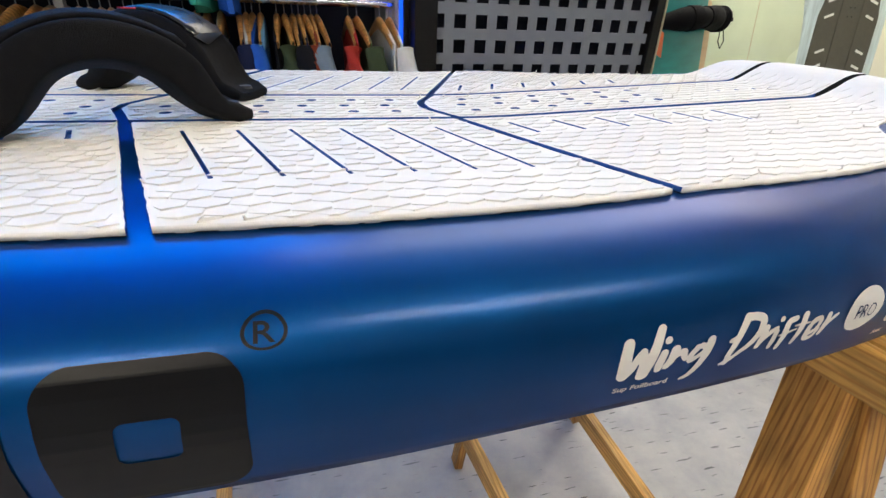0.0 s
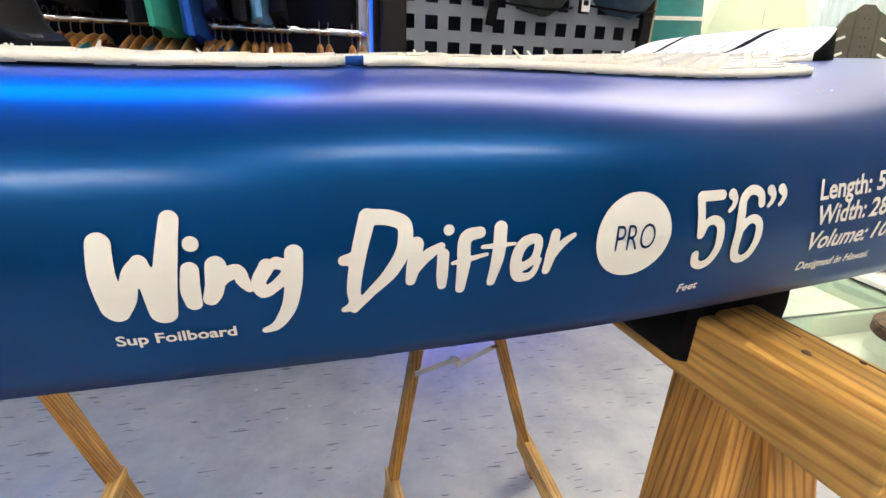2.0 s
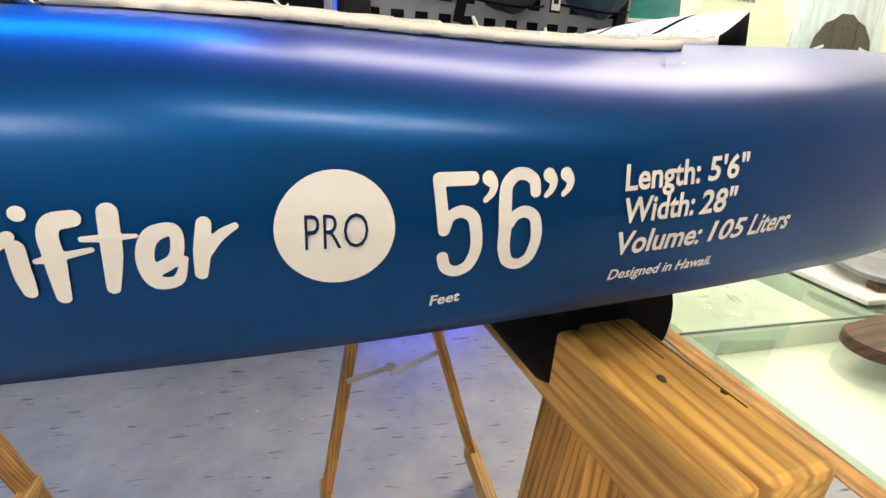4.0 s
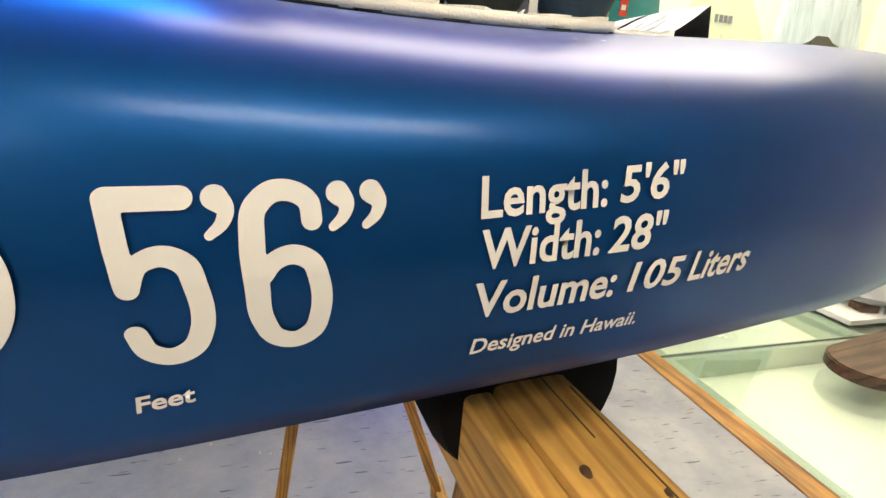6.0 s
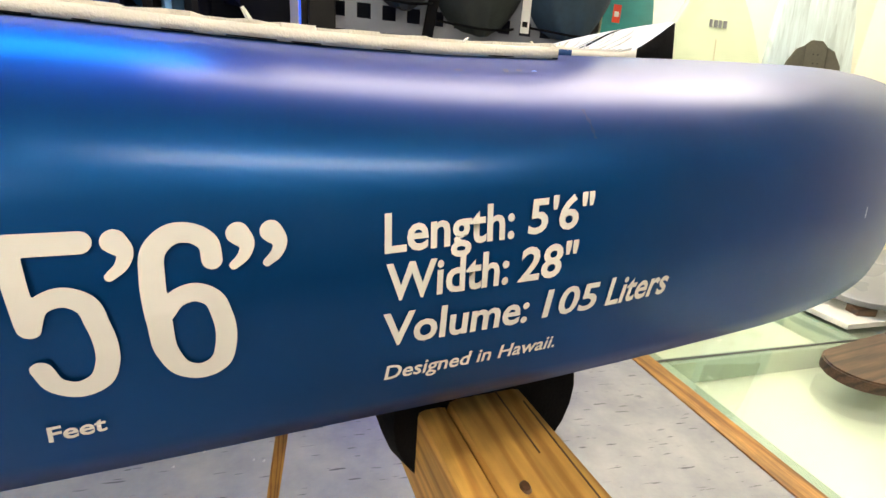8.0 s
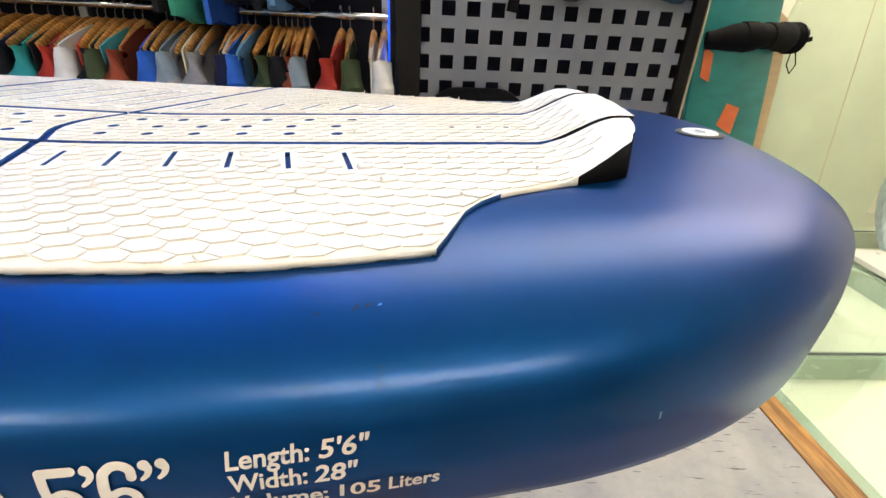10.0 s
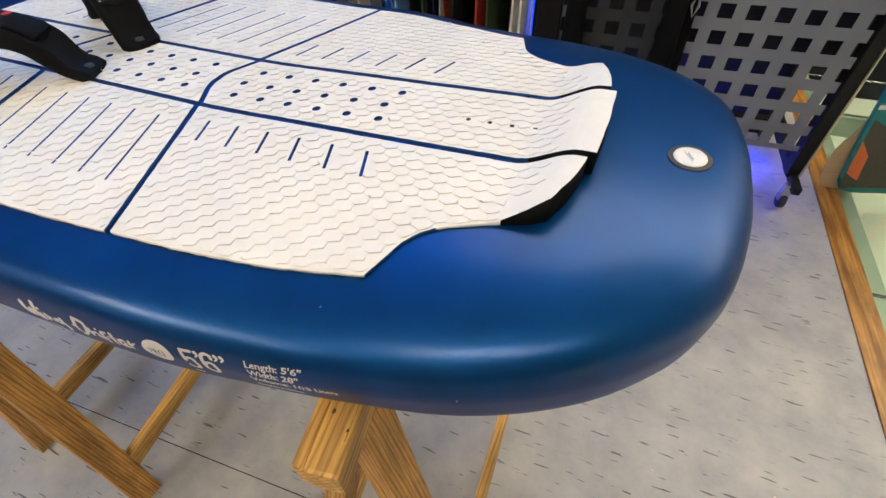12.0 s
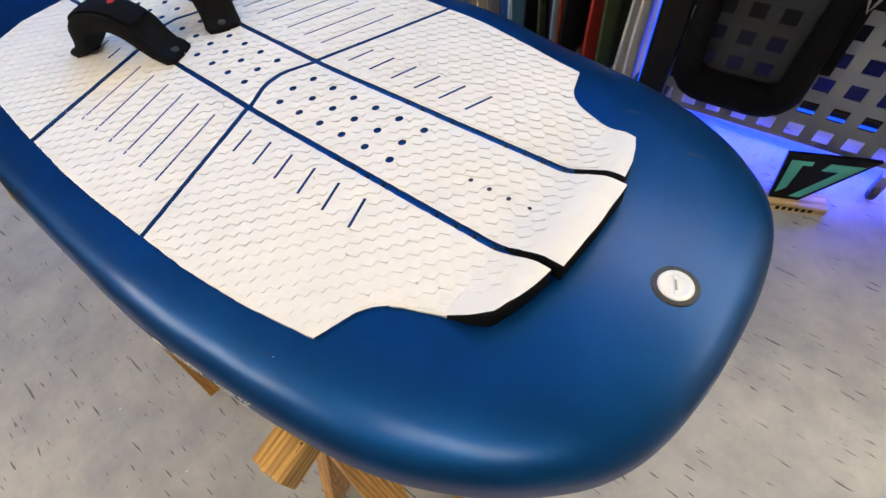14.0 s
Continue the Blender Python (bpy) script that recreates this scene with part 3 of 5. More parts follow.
G = 0.0045          # half the width of the grooves between panels
GY = 0.0655         # the two long grooves
REAR = [(0.203, -0.2870), (0.28, -0.2820), (0.37, -0.2690), (0.4665, -0.2478), (0.474, -0.228), (0.4825, -0.2046), (0.4935, -0.1895), (0.506, -0.1791), (0.517, -0.1732),
        (0.5285, -0.1685), (0.545, -0.1615), (0.5605, -0.1560), (0.582, -0.1490), (0.599, -0.1390), (0.608, -0.1180), (0.615, -0.0920), (0.6185, -GY - G), (0.116 + G, -GY - G)]
MIDDLE = [(-0.1000, -0.2955), (0.0, -0.2975), (0.09, -0.2945), (0.1955, -0.2880), (0.116 - G, -GY - G), (-0.181 + 1.3 * G, -GY - G)]
FRONT = [(-0.43, -0.250), (-0.33, -0.278), (-0.24, -0.291), (-0.1110, -0.2965), (-0.181 - G, -GY - G), (-0.478, -GY - G), (-0.472, -0.16)]
TIP = [(0.116, GY - G), (0.098, 0.026), (0.094, 0.012), (0.094, -0.012), (0.098, -0.026), (0.116, -GY + G)]
C_REAR = [(0.6265, -GY + G), (0.6285, 0.0), (0.6265, GY - G)] + [(x + G, y) for x, y in TIP]
C_MID = [(x - G, y) for x, y in TIP[::-1]] + [(-0.183 + G, GY - G), (-0.205 + G, 0.012), (-0.205 + G, -0.012), (-0.183 + G, -GY + G)]
C_FRONT = [(-0.183 - G, -GY + G), (-0.205 - G, -0.012), (-0.205 - G, 0.012), (-0.183 - G, GY - G), (-0.478, GY - G), (-0.486, 0), (-0.478, -GY + G)]

REAR, MIDDLE, FRONT = [[(x - 0.0122 * y, y) for x, y in o] for o in (REAR, MIDDLE, FRONT)]
rear_slots = [((0.161 + 0.0456 * k, -0.094), (0.175 + 0.0456 * k, -0.135)) for k in range(6)]
mid_slots = [((-0.127 + 0.0425 * k, -0.104), (-0.082 + 0.0425 * k, -0.228)) for k in range(6)]
front_slots = [((-0.210 - 0.0433 * k, -0.096), (-0.200 - 0.0433 * k, -0.124)) for k in range(4)]


def mirror(pts):
    return [(x, -y) for x, y in pts][::-1]


rng = random.Random(4)
panels = []
for name, outline, slots in (("rear_panel", REAR, rear_slots), ("middle_panel", MIDDLE, mid_slots), ("front_panel", FRONT, front_slots)):
    for flip in (False, True):
        o = mirror(outline) if flip else outline
        s = [((a[0], -a[1]), (b[0], -b[1])) for a, b in slots] if flip else slots
        panels.append((name, o, [slot(a, b, 0.0015 if name == "middle_panel" else 0.0019) for a, b in s], [((a[0] + b[0]) / 2 + (b[0] - a[0]) * t, (a[1] + b[1]) / 2 + (b[1] - a[1]) * t, 0.0050) for a, b in s for t in (-0.5, -0.4, -0.3, -0.2, -0.1, 0.0, 0.1, 0.2, 0.3, 0.4, 0.5)]))
dots_rear = [(0.147 + 0.0445 * k, -0.0315) for k in range(6)] + [(0.139 + 0.0445 * k, 0.0) for k in range(6)] + [(0.148 + 0.0445 * k, 0.0325) for k in range(6)]
small = [(0.475 + 0.0263 * k, -0.005) for k in range(4)]
dots_mid = [(0.060 - 0.0435 * k, -0.0315) for k in range(6)] + [(0.052 - 0.0435 * k, 0.0) for k in range(6)] + [(0.061 - 0.0435 * k, 0.0325) for k in range(6)]
dots_front = [(-0.235 - 0.0435 * k, y) for k in range(5) for y in (-0.0315, 0.0, 0.0325)]
panels.append(("centre_rear_panel", C_REAR, [dot(x, y) for x, y in dots_rear] + [dot(x, y, 0.003, 8) for x, y in small], [(x, y, 0.008) for x, y in dots_rear] + [(x, y, 0.0045) for x, y in small]))
panels.append(("centre_middle_panel", C_MID, [dot(x, y) for x, y in dots_mid], [(x, y, 0.008) for x, y in dots_mid]))
panels.append(("centre_front_panel", C_FRONT, [dot(x, y) for x, y in dots_front], [(x, y, 0.008) for x, y in dots_front]))
for name, outline, holes, keep in panels:
    p = part("pad_panel", panel_mesh(frayed(outline, rng), holes), [M_PAD, M_FOAM, M_CORE], board, "white embossed foam deck pad panel" if "rear" not in name else "white embossed foam deck pad panel with black kick edge")
    part("backing", panel_mesh(grown(outline, 0.0001), holes, -0.0006), M_FOAM, p, "thin black backing sheet")
    tm = tread_mesh(outline, keep, rng, smooth_at=lambda x, y: x > 0.590 or (x > 0.560 and abs(y) > 0.125))
    tagged(part("tread", tm, M_PAD, p), kind="stuff")

# screw holes in the long grooves
for gy in (-GY, GY):
    for x in (0.311, 0.338, 0.364, 0.391, 0.474, 0.501, 0.527, 0.554):
        bm = bmesh.new()
        bmesh.ops.create_cone(bm, cap_ends=True, segments=10, radius1=0.0026, radius2=0.0022, depth=0.002, matrix=Matrix.Translation((x, gy, deck_h(x, gy) + 0.0008)))
        part("screw_hole", bm, M_BLACKP, board, "small black screw hole plug")

for x, y in small:
    bm = bmesh.new()
    bmesh.ops.create_cone(bm, cap_ends=True, segments=10, radius1=0.0029, radius2=0.0027, depth=0.003, matrix=Matrix.Translation((x, y, deck_h(x, y) + 0.0012)))
    part("screw_hole", bm, M_BLACKP, board, "small black screw hole plug")

# ---- leash plug
lx = 0.714
lz = deck_h(lx, 0.0)


def lathe(profile, seg=36):
    bm = bmesh.new()
    rings = [[bm.verts.new((r * math.cos(k * math.tau / seg), r * math.sin(k * math.tau / seg), z)) for k in range(seg)] if r > 1e-6 else [bm.verts.new((0, 0, z))] for r, z in profile]
    for A, B in zip(rings, rings[1:]):
        for k in range(seg):
            a, b, c, d = A[k % len(A)], A[(k + 1) % len(A)], B[(k + 1) % len(B)], B[k % len(B)]
            q = list(dict.fromkeys((a, b, c, d)))
            if len(q) > 2:
                bm.faces.new(q)
    bmesh.ops.recalc_face_normals(bm, faces=bm.faces)
    return bm


plug = part("leash_plug", lathe([(0.0214, -0.002), (0.0214, 0.0008), (0.0206, 0.0014), (0.0166, 0.0016), (0.0162, 0.0006)]), M_RUBBER, board, "dark rubber ring of the leash plug", 40)
plug.location = (lx, -0.005, lz)
cup = part("cup", lathe([(0.0166, 0.0008), (0.0162, 0.0020), (0.0154, 0.0026), (0.0118, 0.0025), (0.0108, 0.0018), (0.0080, 0.0008), (0.0, 0.0005)]), M_CAP, plug, "white plastic leash cup with a hollow", 40)
turn = Matrix.Rotation(radians(-62), 4, "Z")
bm = bmesh.new()
box(bm, (-0.0112, -0.0016, 0.0004), (0.0112, 0.0016, 0.0021), turn, 0.0004)
part("bridge", bm, M_CAP, plug, "white plastic bridge across the cup")
bm = bmesh.new()
tube(bm, [turn @ Vector((-0.0052, 0.0, 0.0025)), turn @ Vector((0.0052, 0.0, 0.0025))], 0.0010, 8)
part("pin", bm, M_STEEL, plug, "steel leash pin")


# ---- lettering on the rail
def on_rail(x, z, lift):
    p, n, _, _ = HULL.ray_cast(Vector((x, -2, z)), Vector((0, 1, 0)))
    return p + n * lift


def print_mesh(field, x0, x1, z0, z1, step, lift):
    """Marching squares over field(x, z) < 0, laid on the rail."""
    nx, nz = int((x1 - x0) / step) + 2, int((z1 - z0) / step) + 2
    X = x0 + np.arange(nx) * step
    Z = z0 + np.arange(nz) * step
    F = field(*np.meshgrid(X, Z, indexing="ij"))
    bm = bmesh.new()
    made = {}

    def vert(x, z):
        key = (round(x, 6), round(z, 6))
        if key not in made:
            made[key] = bm.verts.new(on_rail(x, z, lift))
        return made[key]

    for i in range(nx - 1):
        for k in range(nz - 1):
            c = ((i, k), (i + 1, k), (i + 1, k + 1), (i, k + 1))
            f = [F[a, b] for a, b in c]
            if min(f) >= 0:
                continue
            poly = []
            for n in range(4):
                (a, b), (a2, b2) = c[n], c[(n + 1) % 4]
                if f[n] < 0:
                    poly.append((X[a], Z[b]))
                if (f[n] < 0) != (f[(n + 1) % 4] < 0):
                    t = f[n] / (f[n] - f[(n + 1) % 4])
                    poly.append((X[a] + (X[a2] - X[a]) * t, Z[b] + (Z[b2] - Z[b]) * t))
            vs = list(dict.fromkeys(vert(*p) for p in poly))
            if len(vs) > 2:
                bm.faces.new(vs)
    return bm


def brush(strokes, x0, z0, grow=1.0):
    """The field of strokes given as lists of (x, z, radius) in millimetres."""
    def field(X, Z):
        out = np.full(X.shape, 9.0)
        for st in strokes:
            for (ax, az, ar), (bx, bz, br) in zip(st, st[1:]):
                ax, az, bx, bz = x0 + ax / 1e3, z0 + az / 1e3, x0 + bx / 1e3, z0 + bz / 1e3
                dx, dz = bx - ax, bz - az
                t = np.clip(((X - ax) * dx + (Z - az) * dz) / (dx * dx + dz * dz + 1e-12), 0, 1)
                d = np.hypot(X - ax - t * dx, Z - az - t * dz) - (ar + (br - ar) * t) * grow / 1e3
                out = np.minimum(out, d)
        return out
    return field


def curl(pts):
    """The same stroke, rounded between its points."""
    if len(pts) < 3:
        return pts
    p = np.array(pts, float)
    q = smooth_line(p[:, :2], 6 * len(pts))
    d = np.r_[0, np.cumsum(np.hypot(*np.diff(p[:, :2], axis=0).T))]
    r = np.interp(np.linspace(0, d[-1], len(q)), d, p[:, 2])
    return [(a, b, c) for (a, b), c in zip(q.tolist(), r.tolist())]


def stamp(name, strokes, x0, z0, material, label, grow=1.0, step=0.0005, lift=0.0007, parent=board):
    st = [curl(s) for s in strokes]
    xs = [x0 + a / 1e3 for s in st for a, _, _ in s]
    zs = [z0 + b / 1e3 for s in st for _, b, _ in s]
    bm = print_mesh(brush(st, x0, z0, grow), min(xs) - 0.006, max(xs) + 0.006, min(zs) - 0.006, max(zs) + 0.006, step, lift)
    return part(name, bm, material, parent, label)


def brush_letter(name, strokes, lift):
    stamp(name, [[(u * 1.0125, v, w) for u, v, w in st] for st in strokes], 0.1273, 0.816, M_WHITE, "white brush-script letter", grow=1.10, lift=lift)


brush_letter("letter_w", [[(3.6, 21.5, 3.0), (3.2, 12.5, 3.3), (4.3, 1.5, 3.6)], [(4.5, 0.5, 3.2), (7.2, 3.5, 2.5), (11.8, 14.6, 2.0), (13.2, 15.8, 2.0)], [(13.0, 16.0, 2.0), (14.4, 11.0, 2.5), (16.4, -0.8, 3.4)], [(16.8, -0.8, 3.4), (20.0, 16.0, 2.9), (22.0, 27.8, 2.4)]], 0.0006)
brush_letter("letter_i", [[(26.0, 13.0, 2.3), (25.2, 6.0, 2.6), (25.4, 2.0, 2.2)], [(27.0, 20.8, 2.0), (27.1, 20.8, 2.0)]], 0.0007)
brush_letter("letter_n", [[(33.0, 14.0, 2.7), (31.2, 5.0, 2.4), (30.2, 3.0, 2.0)], [(32.0, 7.0, 1.5), (36.0, 11.2, 2.1), (38.6, 12.0, 2.0), (40.0, 8.5, 1.8), (41.4, 6.0, 1.2)]], 0.0006)
brush_letter("letter_g", [[(47.0, 13.2, 2.1), (44.2, 7.2, 1.9), (45.0, 4.4, 1.8), (48.4, 6.0, 1.6), (52.8, 13.0, 1.6), (49.8, 14.0, 1.8)], [(55.0, 16.8, 2.5), (54.2, 7.0, 2.4), (51.0, -4.0, 2.0), (47.0, -9.0, 1.4), (44.2, -10.0, 0.9)]], 0.0007)
brush_letter("letter_d", [[(77.0, 27.0, 2.4), (74.2, 16.0, 2.2), (72.2, 3.0, 2.0), (72.0, -3.0, 1.8), (69.0, -4.4, 0.9)], [(72.4, 14.0, 2.2), (69.4, 13.6, 1.5)], [(77.0, 27.0, 2.2), (84.2, 26.4, 2.2), (88.0, 24.6, 2.2), (88.6, 19.0, 2.2), (84.2, 9.0, 2.1), (78.0, 2.0, 1.5), (72.2, -4.6, 1.2)]], 0.0006)
brush_letter("letter_r", [[(92.2, 18.0, 2.1), (91.2, 10.0, 2.1), (90.4, 5.0, 1.5)], [(92.0, 9.0, 1.2), (96.0, 14.2, 1.8), (100.2, 16.8, 1.2)]], 0.0007)
brush_letter("letter_i", [[(101.0, 14.0, 1.8), (100.9, 6.0, 1.8), (101.0, 2.4, 1.4)], [(102.6, 22.0, 1.6), (102.7, 22.0, 1.6)]], 0.0006)
brush_letter("letter_f", [[(113.0, 20.8, 1.8), (109.2, 20.0, 2.0), (108.0, 9.6, 2.1), (107.4, 0.6, 1.5)], [(104.2, 10.6, 0.6), (108.0, 11.4, 1.0), (115.8, 13.2, 0.6)]], 0.0007)
brush_letter("letter_t", [[(120.2, 22.0, 2.1), (119.8, 12.0, 2.1), (118.2, 2.4, 1.4)], [(114.2, 15.8, 0.6), (119.2, 16.0, 0.9), (125.6, 16.4, 0.4)]], 0.0006)
brush_letter("letter_e", [[(127.0, 6.4, 1.7), (133.0, 10.4, 1.4), (133.2, 17.8, 1.4), (129.2, 16.8, 1.8), (126.4, 9.4, 1.9), (128.2, 3.6, 1.8), (132.0, 3.6, 1.4), (135.2, 10.0, 0.7)]], 0.0007)
brush_letter("letter_r", [[(140.2, 19.0, 1.6), (139.2, 12.0, 1.9), (138.2, 5.4, 1.4)], [(140.0, 11.2, 1.2), (144.0, 16.2, 1.2), (147.2, 18.2, 0.8)]], 0.0006)

def size_figure(name, strokes):
    stamp(name, strokes, 0.3253, 0.818, M_WHITE, "white printed size figure", step=0.0004)


size_figure("digit_five", [[(4.2, 27.1, 1.95), (14.2, 27.3, 1.95)], [(4.0, 27.2, 1.75), (6.0, 12.8, 1.8)],
                           [(6.0, 13.0, 1.8), (7.8, 16.8, 1.6), (11.3, 18.1, 1.8), (14.6, 16.4, 1.9), (15.9, 12.5, 1.9), (16.1, 4.5, 1.9), (14.2, 0.6, 1.9), (10.6, -0.9, 1.8), (7.4, 0.6, 1.8), (6.1, 4.3, 1.75)]])
size_figure("apostrophe", [[(19.3, 27.3, 2.1), (20.9, 25.4, 1.35), (20.3, 23.0, 1.1), (18.4, 21.1, 0.8)]])
size_figure("digit_six", [[(34.8, 23.2, 1.8), (34.2, 26.4, 1.8), (31.6, 28.2, 1.8), (28.2, 28.2, 1.9), (25.4, 25.6, 2.0), (24.9, 20.0, 2.1), (25.4, 12.0, 2.1), (26.0, 5.0, 2.0), (28.0, 1.0, 1.9), (31.2, -0.1, 1.8),
                           (34.6, 1.6, 1.9), (36.1, 5.6, 1.9), (36.1, 12.0, 1.9), (34.6, 15.9, 1.8), (31.6, 17.3, 1.8), (28.4, 16.2, 1.7), (26.5, 13.8, 1.7)]])
size_figure("quote_mark", [[(39.3, 27.9, 2.1), (40.9, 26.0, 1.35), (40.3, 23.7, 1.1), (38.5, 21.9, 0.8)]])
size_figure("quote_mark", [[(45.3, 28.1, 2.1), (46.9, 26.2, 1.35), (46.3, 23.9, 1.1), (44.5, 22.1, 0.8)]])

# round badge
badge = part("round_badge", print_mesh(lambda X, Z: np.hypot(X - 0.3012, Z - 0.8322) - 0.0158, 0.282, 0.320, 0.812, 0.852, 0.0006, 0.0007), M_WHITE, board, "white round badge")


def lettering(name, body, a, b, height, material, lift=0.0007, shear=0.0, bold=0.0, parent=board, label="", onto=None):
    """Words in the built-in font, from a to b along their base line."""
    cu = bpy.data.curves.new(name, "FONT")
    cu.body, cu.size, cu.shear, cu.offset, cu.resolution_u = body, 1.0, shear, bold, 3
    ob = bpy.data.objects.new(name, cu)
    me = bpy.data.meshes.new_from_object(ob)
    bpy.data.objects.remove(ob)
    bm = bmesh.new()
    bm.from_mesh(me)
    bpy.data.meshes.remove(me)
    xs = [v.co.x for v in bm.verts]
    u0, u1 = min(xs), max(xs)
    for v in bm.verts:
        t = (v.co.x - u0) / (u1 - u0)
        p, q = a[0] + (b[0] - a[0]) * t, a[1] + (b[1] - a[1]) * t + v.co.y / 0.72 * height
        v.co = (onto or (lambda x, z: on_rail(x, z, lift)))(p, q)
    bmesh.ops.recalc_face_normals(bm, faces=bm.faces)
    return part(name, bm, material, parent, label)


lettering("lettering", "PRO", (0.293, 0.8271), (0.3096, 0.8273), 0.0101, M_NAVYP, 0.0013, 0, -0.008, label="thin navy letters on the round badge")
lettering("lettering", "Sup Foilboard", (0.129, 0.804), (0.1634, 0.805), 0.0037, M_WHITE, 0.0007, 0, 0.022, label="small white lettering")
lettering("lettering", "Feet", (0.3286, 0.8052), (0.3384, 0.8062), 0.0037, M_WHITE, 0.0007, 0.1, 0.024, label="small white lettering")
lettering("lettering", "Length:", (0.3932, 0.8406), (0.4244, 0.8426), 0.0084, M_WHITE, 0.0007, 0, 0.022, label="white specification lettering")
lettering("lettering", "5'6\"", (0.428, 0.8432), (0.4474, 0.8447), 0.008, M_WHITE, 0.0007, 0.1, 0.022, label="white specification lettering")
lettering("lettering", "Width:", (0.3936, 0.8299), (0.4234, 0.8317), 0.0084, M_WHITE, 0.0007, 0, 0.022, label="white specification lettering")
lettering("lettering", "28\"", (0.426, 0.8318), (0.443, 0.8328), 0.0082, M_WHITE, 0.0007, 0.1, 0.022, label="white specification lettering")
lettering("lettering", "Volume:", (0.3932, 0.818), (0.4306, 0.82), 0.0088, M_WHITE, 0.0007, 0, 0.022, label="white specification lettering")
lettering("lettering", "105", (0.4350, 0.8206), (0.4516, 0.8214), 0.0082, M_WHITE, 0.0007, 0.06, 0.02, label="white specification lettering")
lettering("lettering", "Liters", (0.455, 0.8217), (0.4762, 0.8233), 0.0086, M_WHITE, 0.0007, 0.06, 0.02, label="white specification lettering")
lettering("lettering", "Designed in Hawaii.", (0.394, 0.8079), (0.4412, 0.8101), 0.0042, M_WHITE, 0.0007, 0.15, 0.016, label="small white lettering")


# black maker's mark: the end of a word in rounded block letters, and the ringed R
def round_box(X, Z, cx, cz, hx, hz, r, lean=0.0):
    U, V = X - cx - (Z - cz) * lean, Z - cz
    qx, qz = np.abs(U) - hx + r, np.abs(V) - hz + r
    return np.hypot(np.maximum(qx, 0), np.maximum(qz, 0)) + np.minimum(np.maximum(qx, qz), 0) - r


part("logo_shape", print_mesh(lambda X, Z: np.maximum(round_box(X, Z, -0.0908, 0.8230, 0.0382, 0.0365, 0.015, 0.06), -round_box(X, Z, -0.0905, 0.8240, 0.0122, 0.0110, 0.004, 0.11)),
                              -0.138, -0.042, 0.776, 0.868, 0.0010, 0.0006), M_BLACKP, board, "black block logo shape")
part("logo_shape", print_mesh(lambda X, Z: np.maximum(round_box(X, Z, -0.1780, 0.8230, 0.0382, 0.0365, 0.014, 0.06), -round_box(X, Z, -0.176, 0.836, 0.0125, 0.006, 0.003, 0.11)),
                              -0.228, -0.125, 0.776, 0.868, 0.0010, 0.0006), M_BLACKP, board, "black block logo shape")
part("ring_mark", print_mesh(lambda X, Z: np.abs(np.hypot(X + 0.0420, (Z - 0.8634) / 0.60) - 0.0086) - 0.0008, -0.054, -0.030, 0.855, 0.872, 0.0003, 0.0008), M_BLACKP, board, "black ring mark")
lettering("lettering", "R", (-0.0464, 0.8603), (-0.0376, 0.8603), 0.0064, M_BLACKP, 0.0010, bold=0.01, label="black letter in a ring")


# scuffs and drips on the paint, and one glint put in as colour
def scuff(x, y, l, w, ang, material, label):
    bm = bmesh.new()
    n = 9
    rr = random.Random(int(x * 1000))
    ring = []
    for k in range(n):
        a = k * math.tau / n
        u, v = l * math.cos(a) * (0.7 + 0.5 * rr.random()), w * math.sin(a) * (0.7 + 0.5 * rr.random())
        px, py = x + u * math.cos(ang) - v * math.sin(ang), y + u * math.sin(ang) + v * math.cos(ang)
        p, nn, _, _ = HULL.ray_cast(Vector((px, py, 2)), Vector((0, 0, -1)))
        ring.append(bm.verts.new(p + nn * 0.0006))
    f = bm.faces.new(ring)
    f.normal_update()
    if f.normal.z < 0:
        f.normal_flip()
    part("scuff", bm, material, board, label)


scuff(0.4400, -0.2850, 0.0022, 0.0012, 1.3, M_DIRT, "dark scuff on the blue paint")
scuff(0.4350, -0.2870, 0.0026, 0.0010, 1.3, M_DIRT, "dark scuff on the blue paint")
scuff(0.4185, -0.2920, 0.0016, 0.0009, 0.3, M_DIRT, "dark scuff on the blue paint")
# the gleam on the scuff, painted as a bright blue fleck
scuff(0.4455, -0.2844, 0.0012, 0.0007, 0.6, M_GLINT, "tiny bright blue painted glint beside the dark scuffs")


def drip(x, z0, z1, w, material, label):
    """A thin dark run down the rail."""
    n = 8
    bm = bmesh.new()
    rows = []
    for k in range(n + 1):
        z = z0 + (z1 - z0) * k / n
        ww = w * (0.6 + 0.4 * math.sin(2.3 * k + 1))
        rows.append([bm.verts.new(on_rail(x + e * ww, z, 0.0006)) for e in (-0.5, 0.5)])
    for A, B in zip(rows, rows[1:]):
        bm.faces.new((A[0], A[1], B[1], B[0]))
    part("drip", bm, material, board, label)


drip(0.4500, 0.8720, 0.8650, 0.0014, M_SMUDGE, "dark run on the blue paint")
drip(0.5765, 0.8440, 0.8400, 0.0016, M_PALECHIP, "pale scratch on the blue paint")
scuff(0.568, 0.2065, 0.0120, 0.0045, 0.2, M_SMUDGE, "dull smudge on the blue paint")
scuff(0.659, 0.1690, 0.0130, 0.0035, 0.3, M_SMUDGE, "dull smudge on the blue paint")


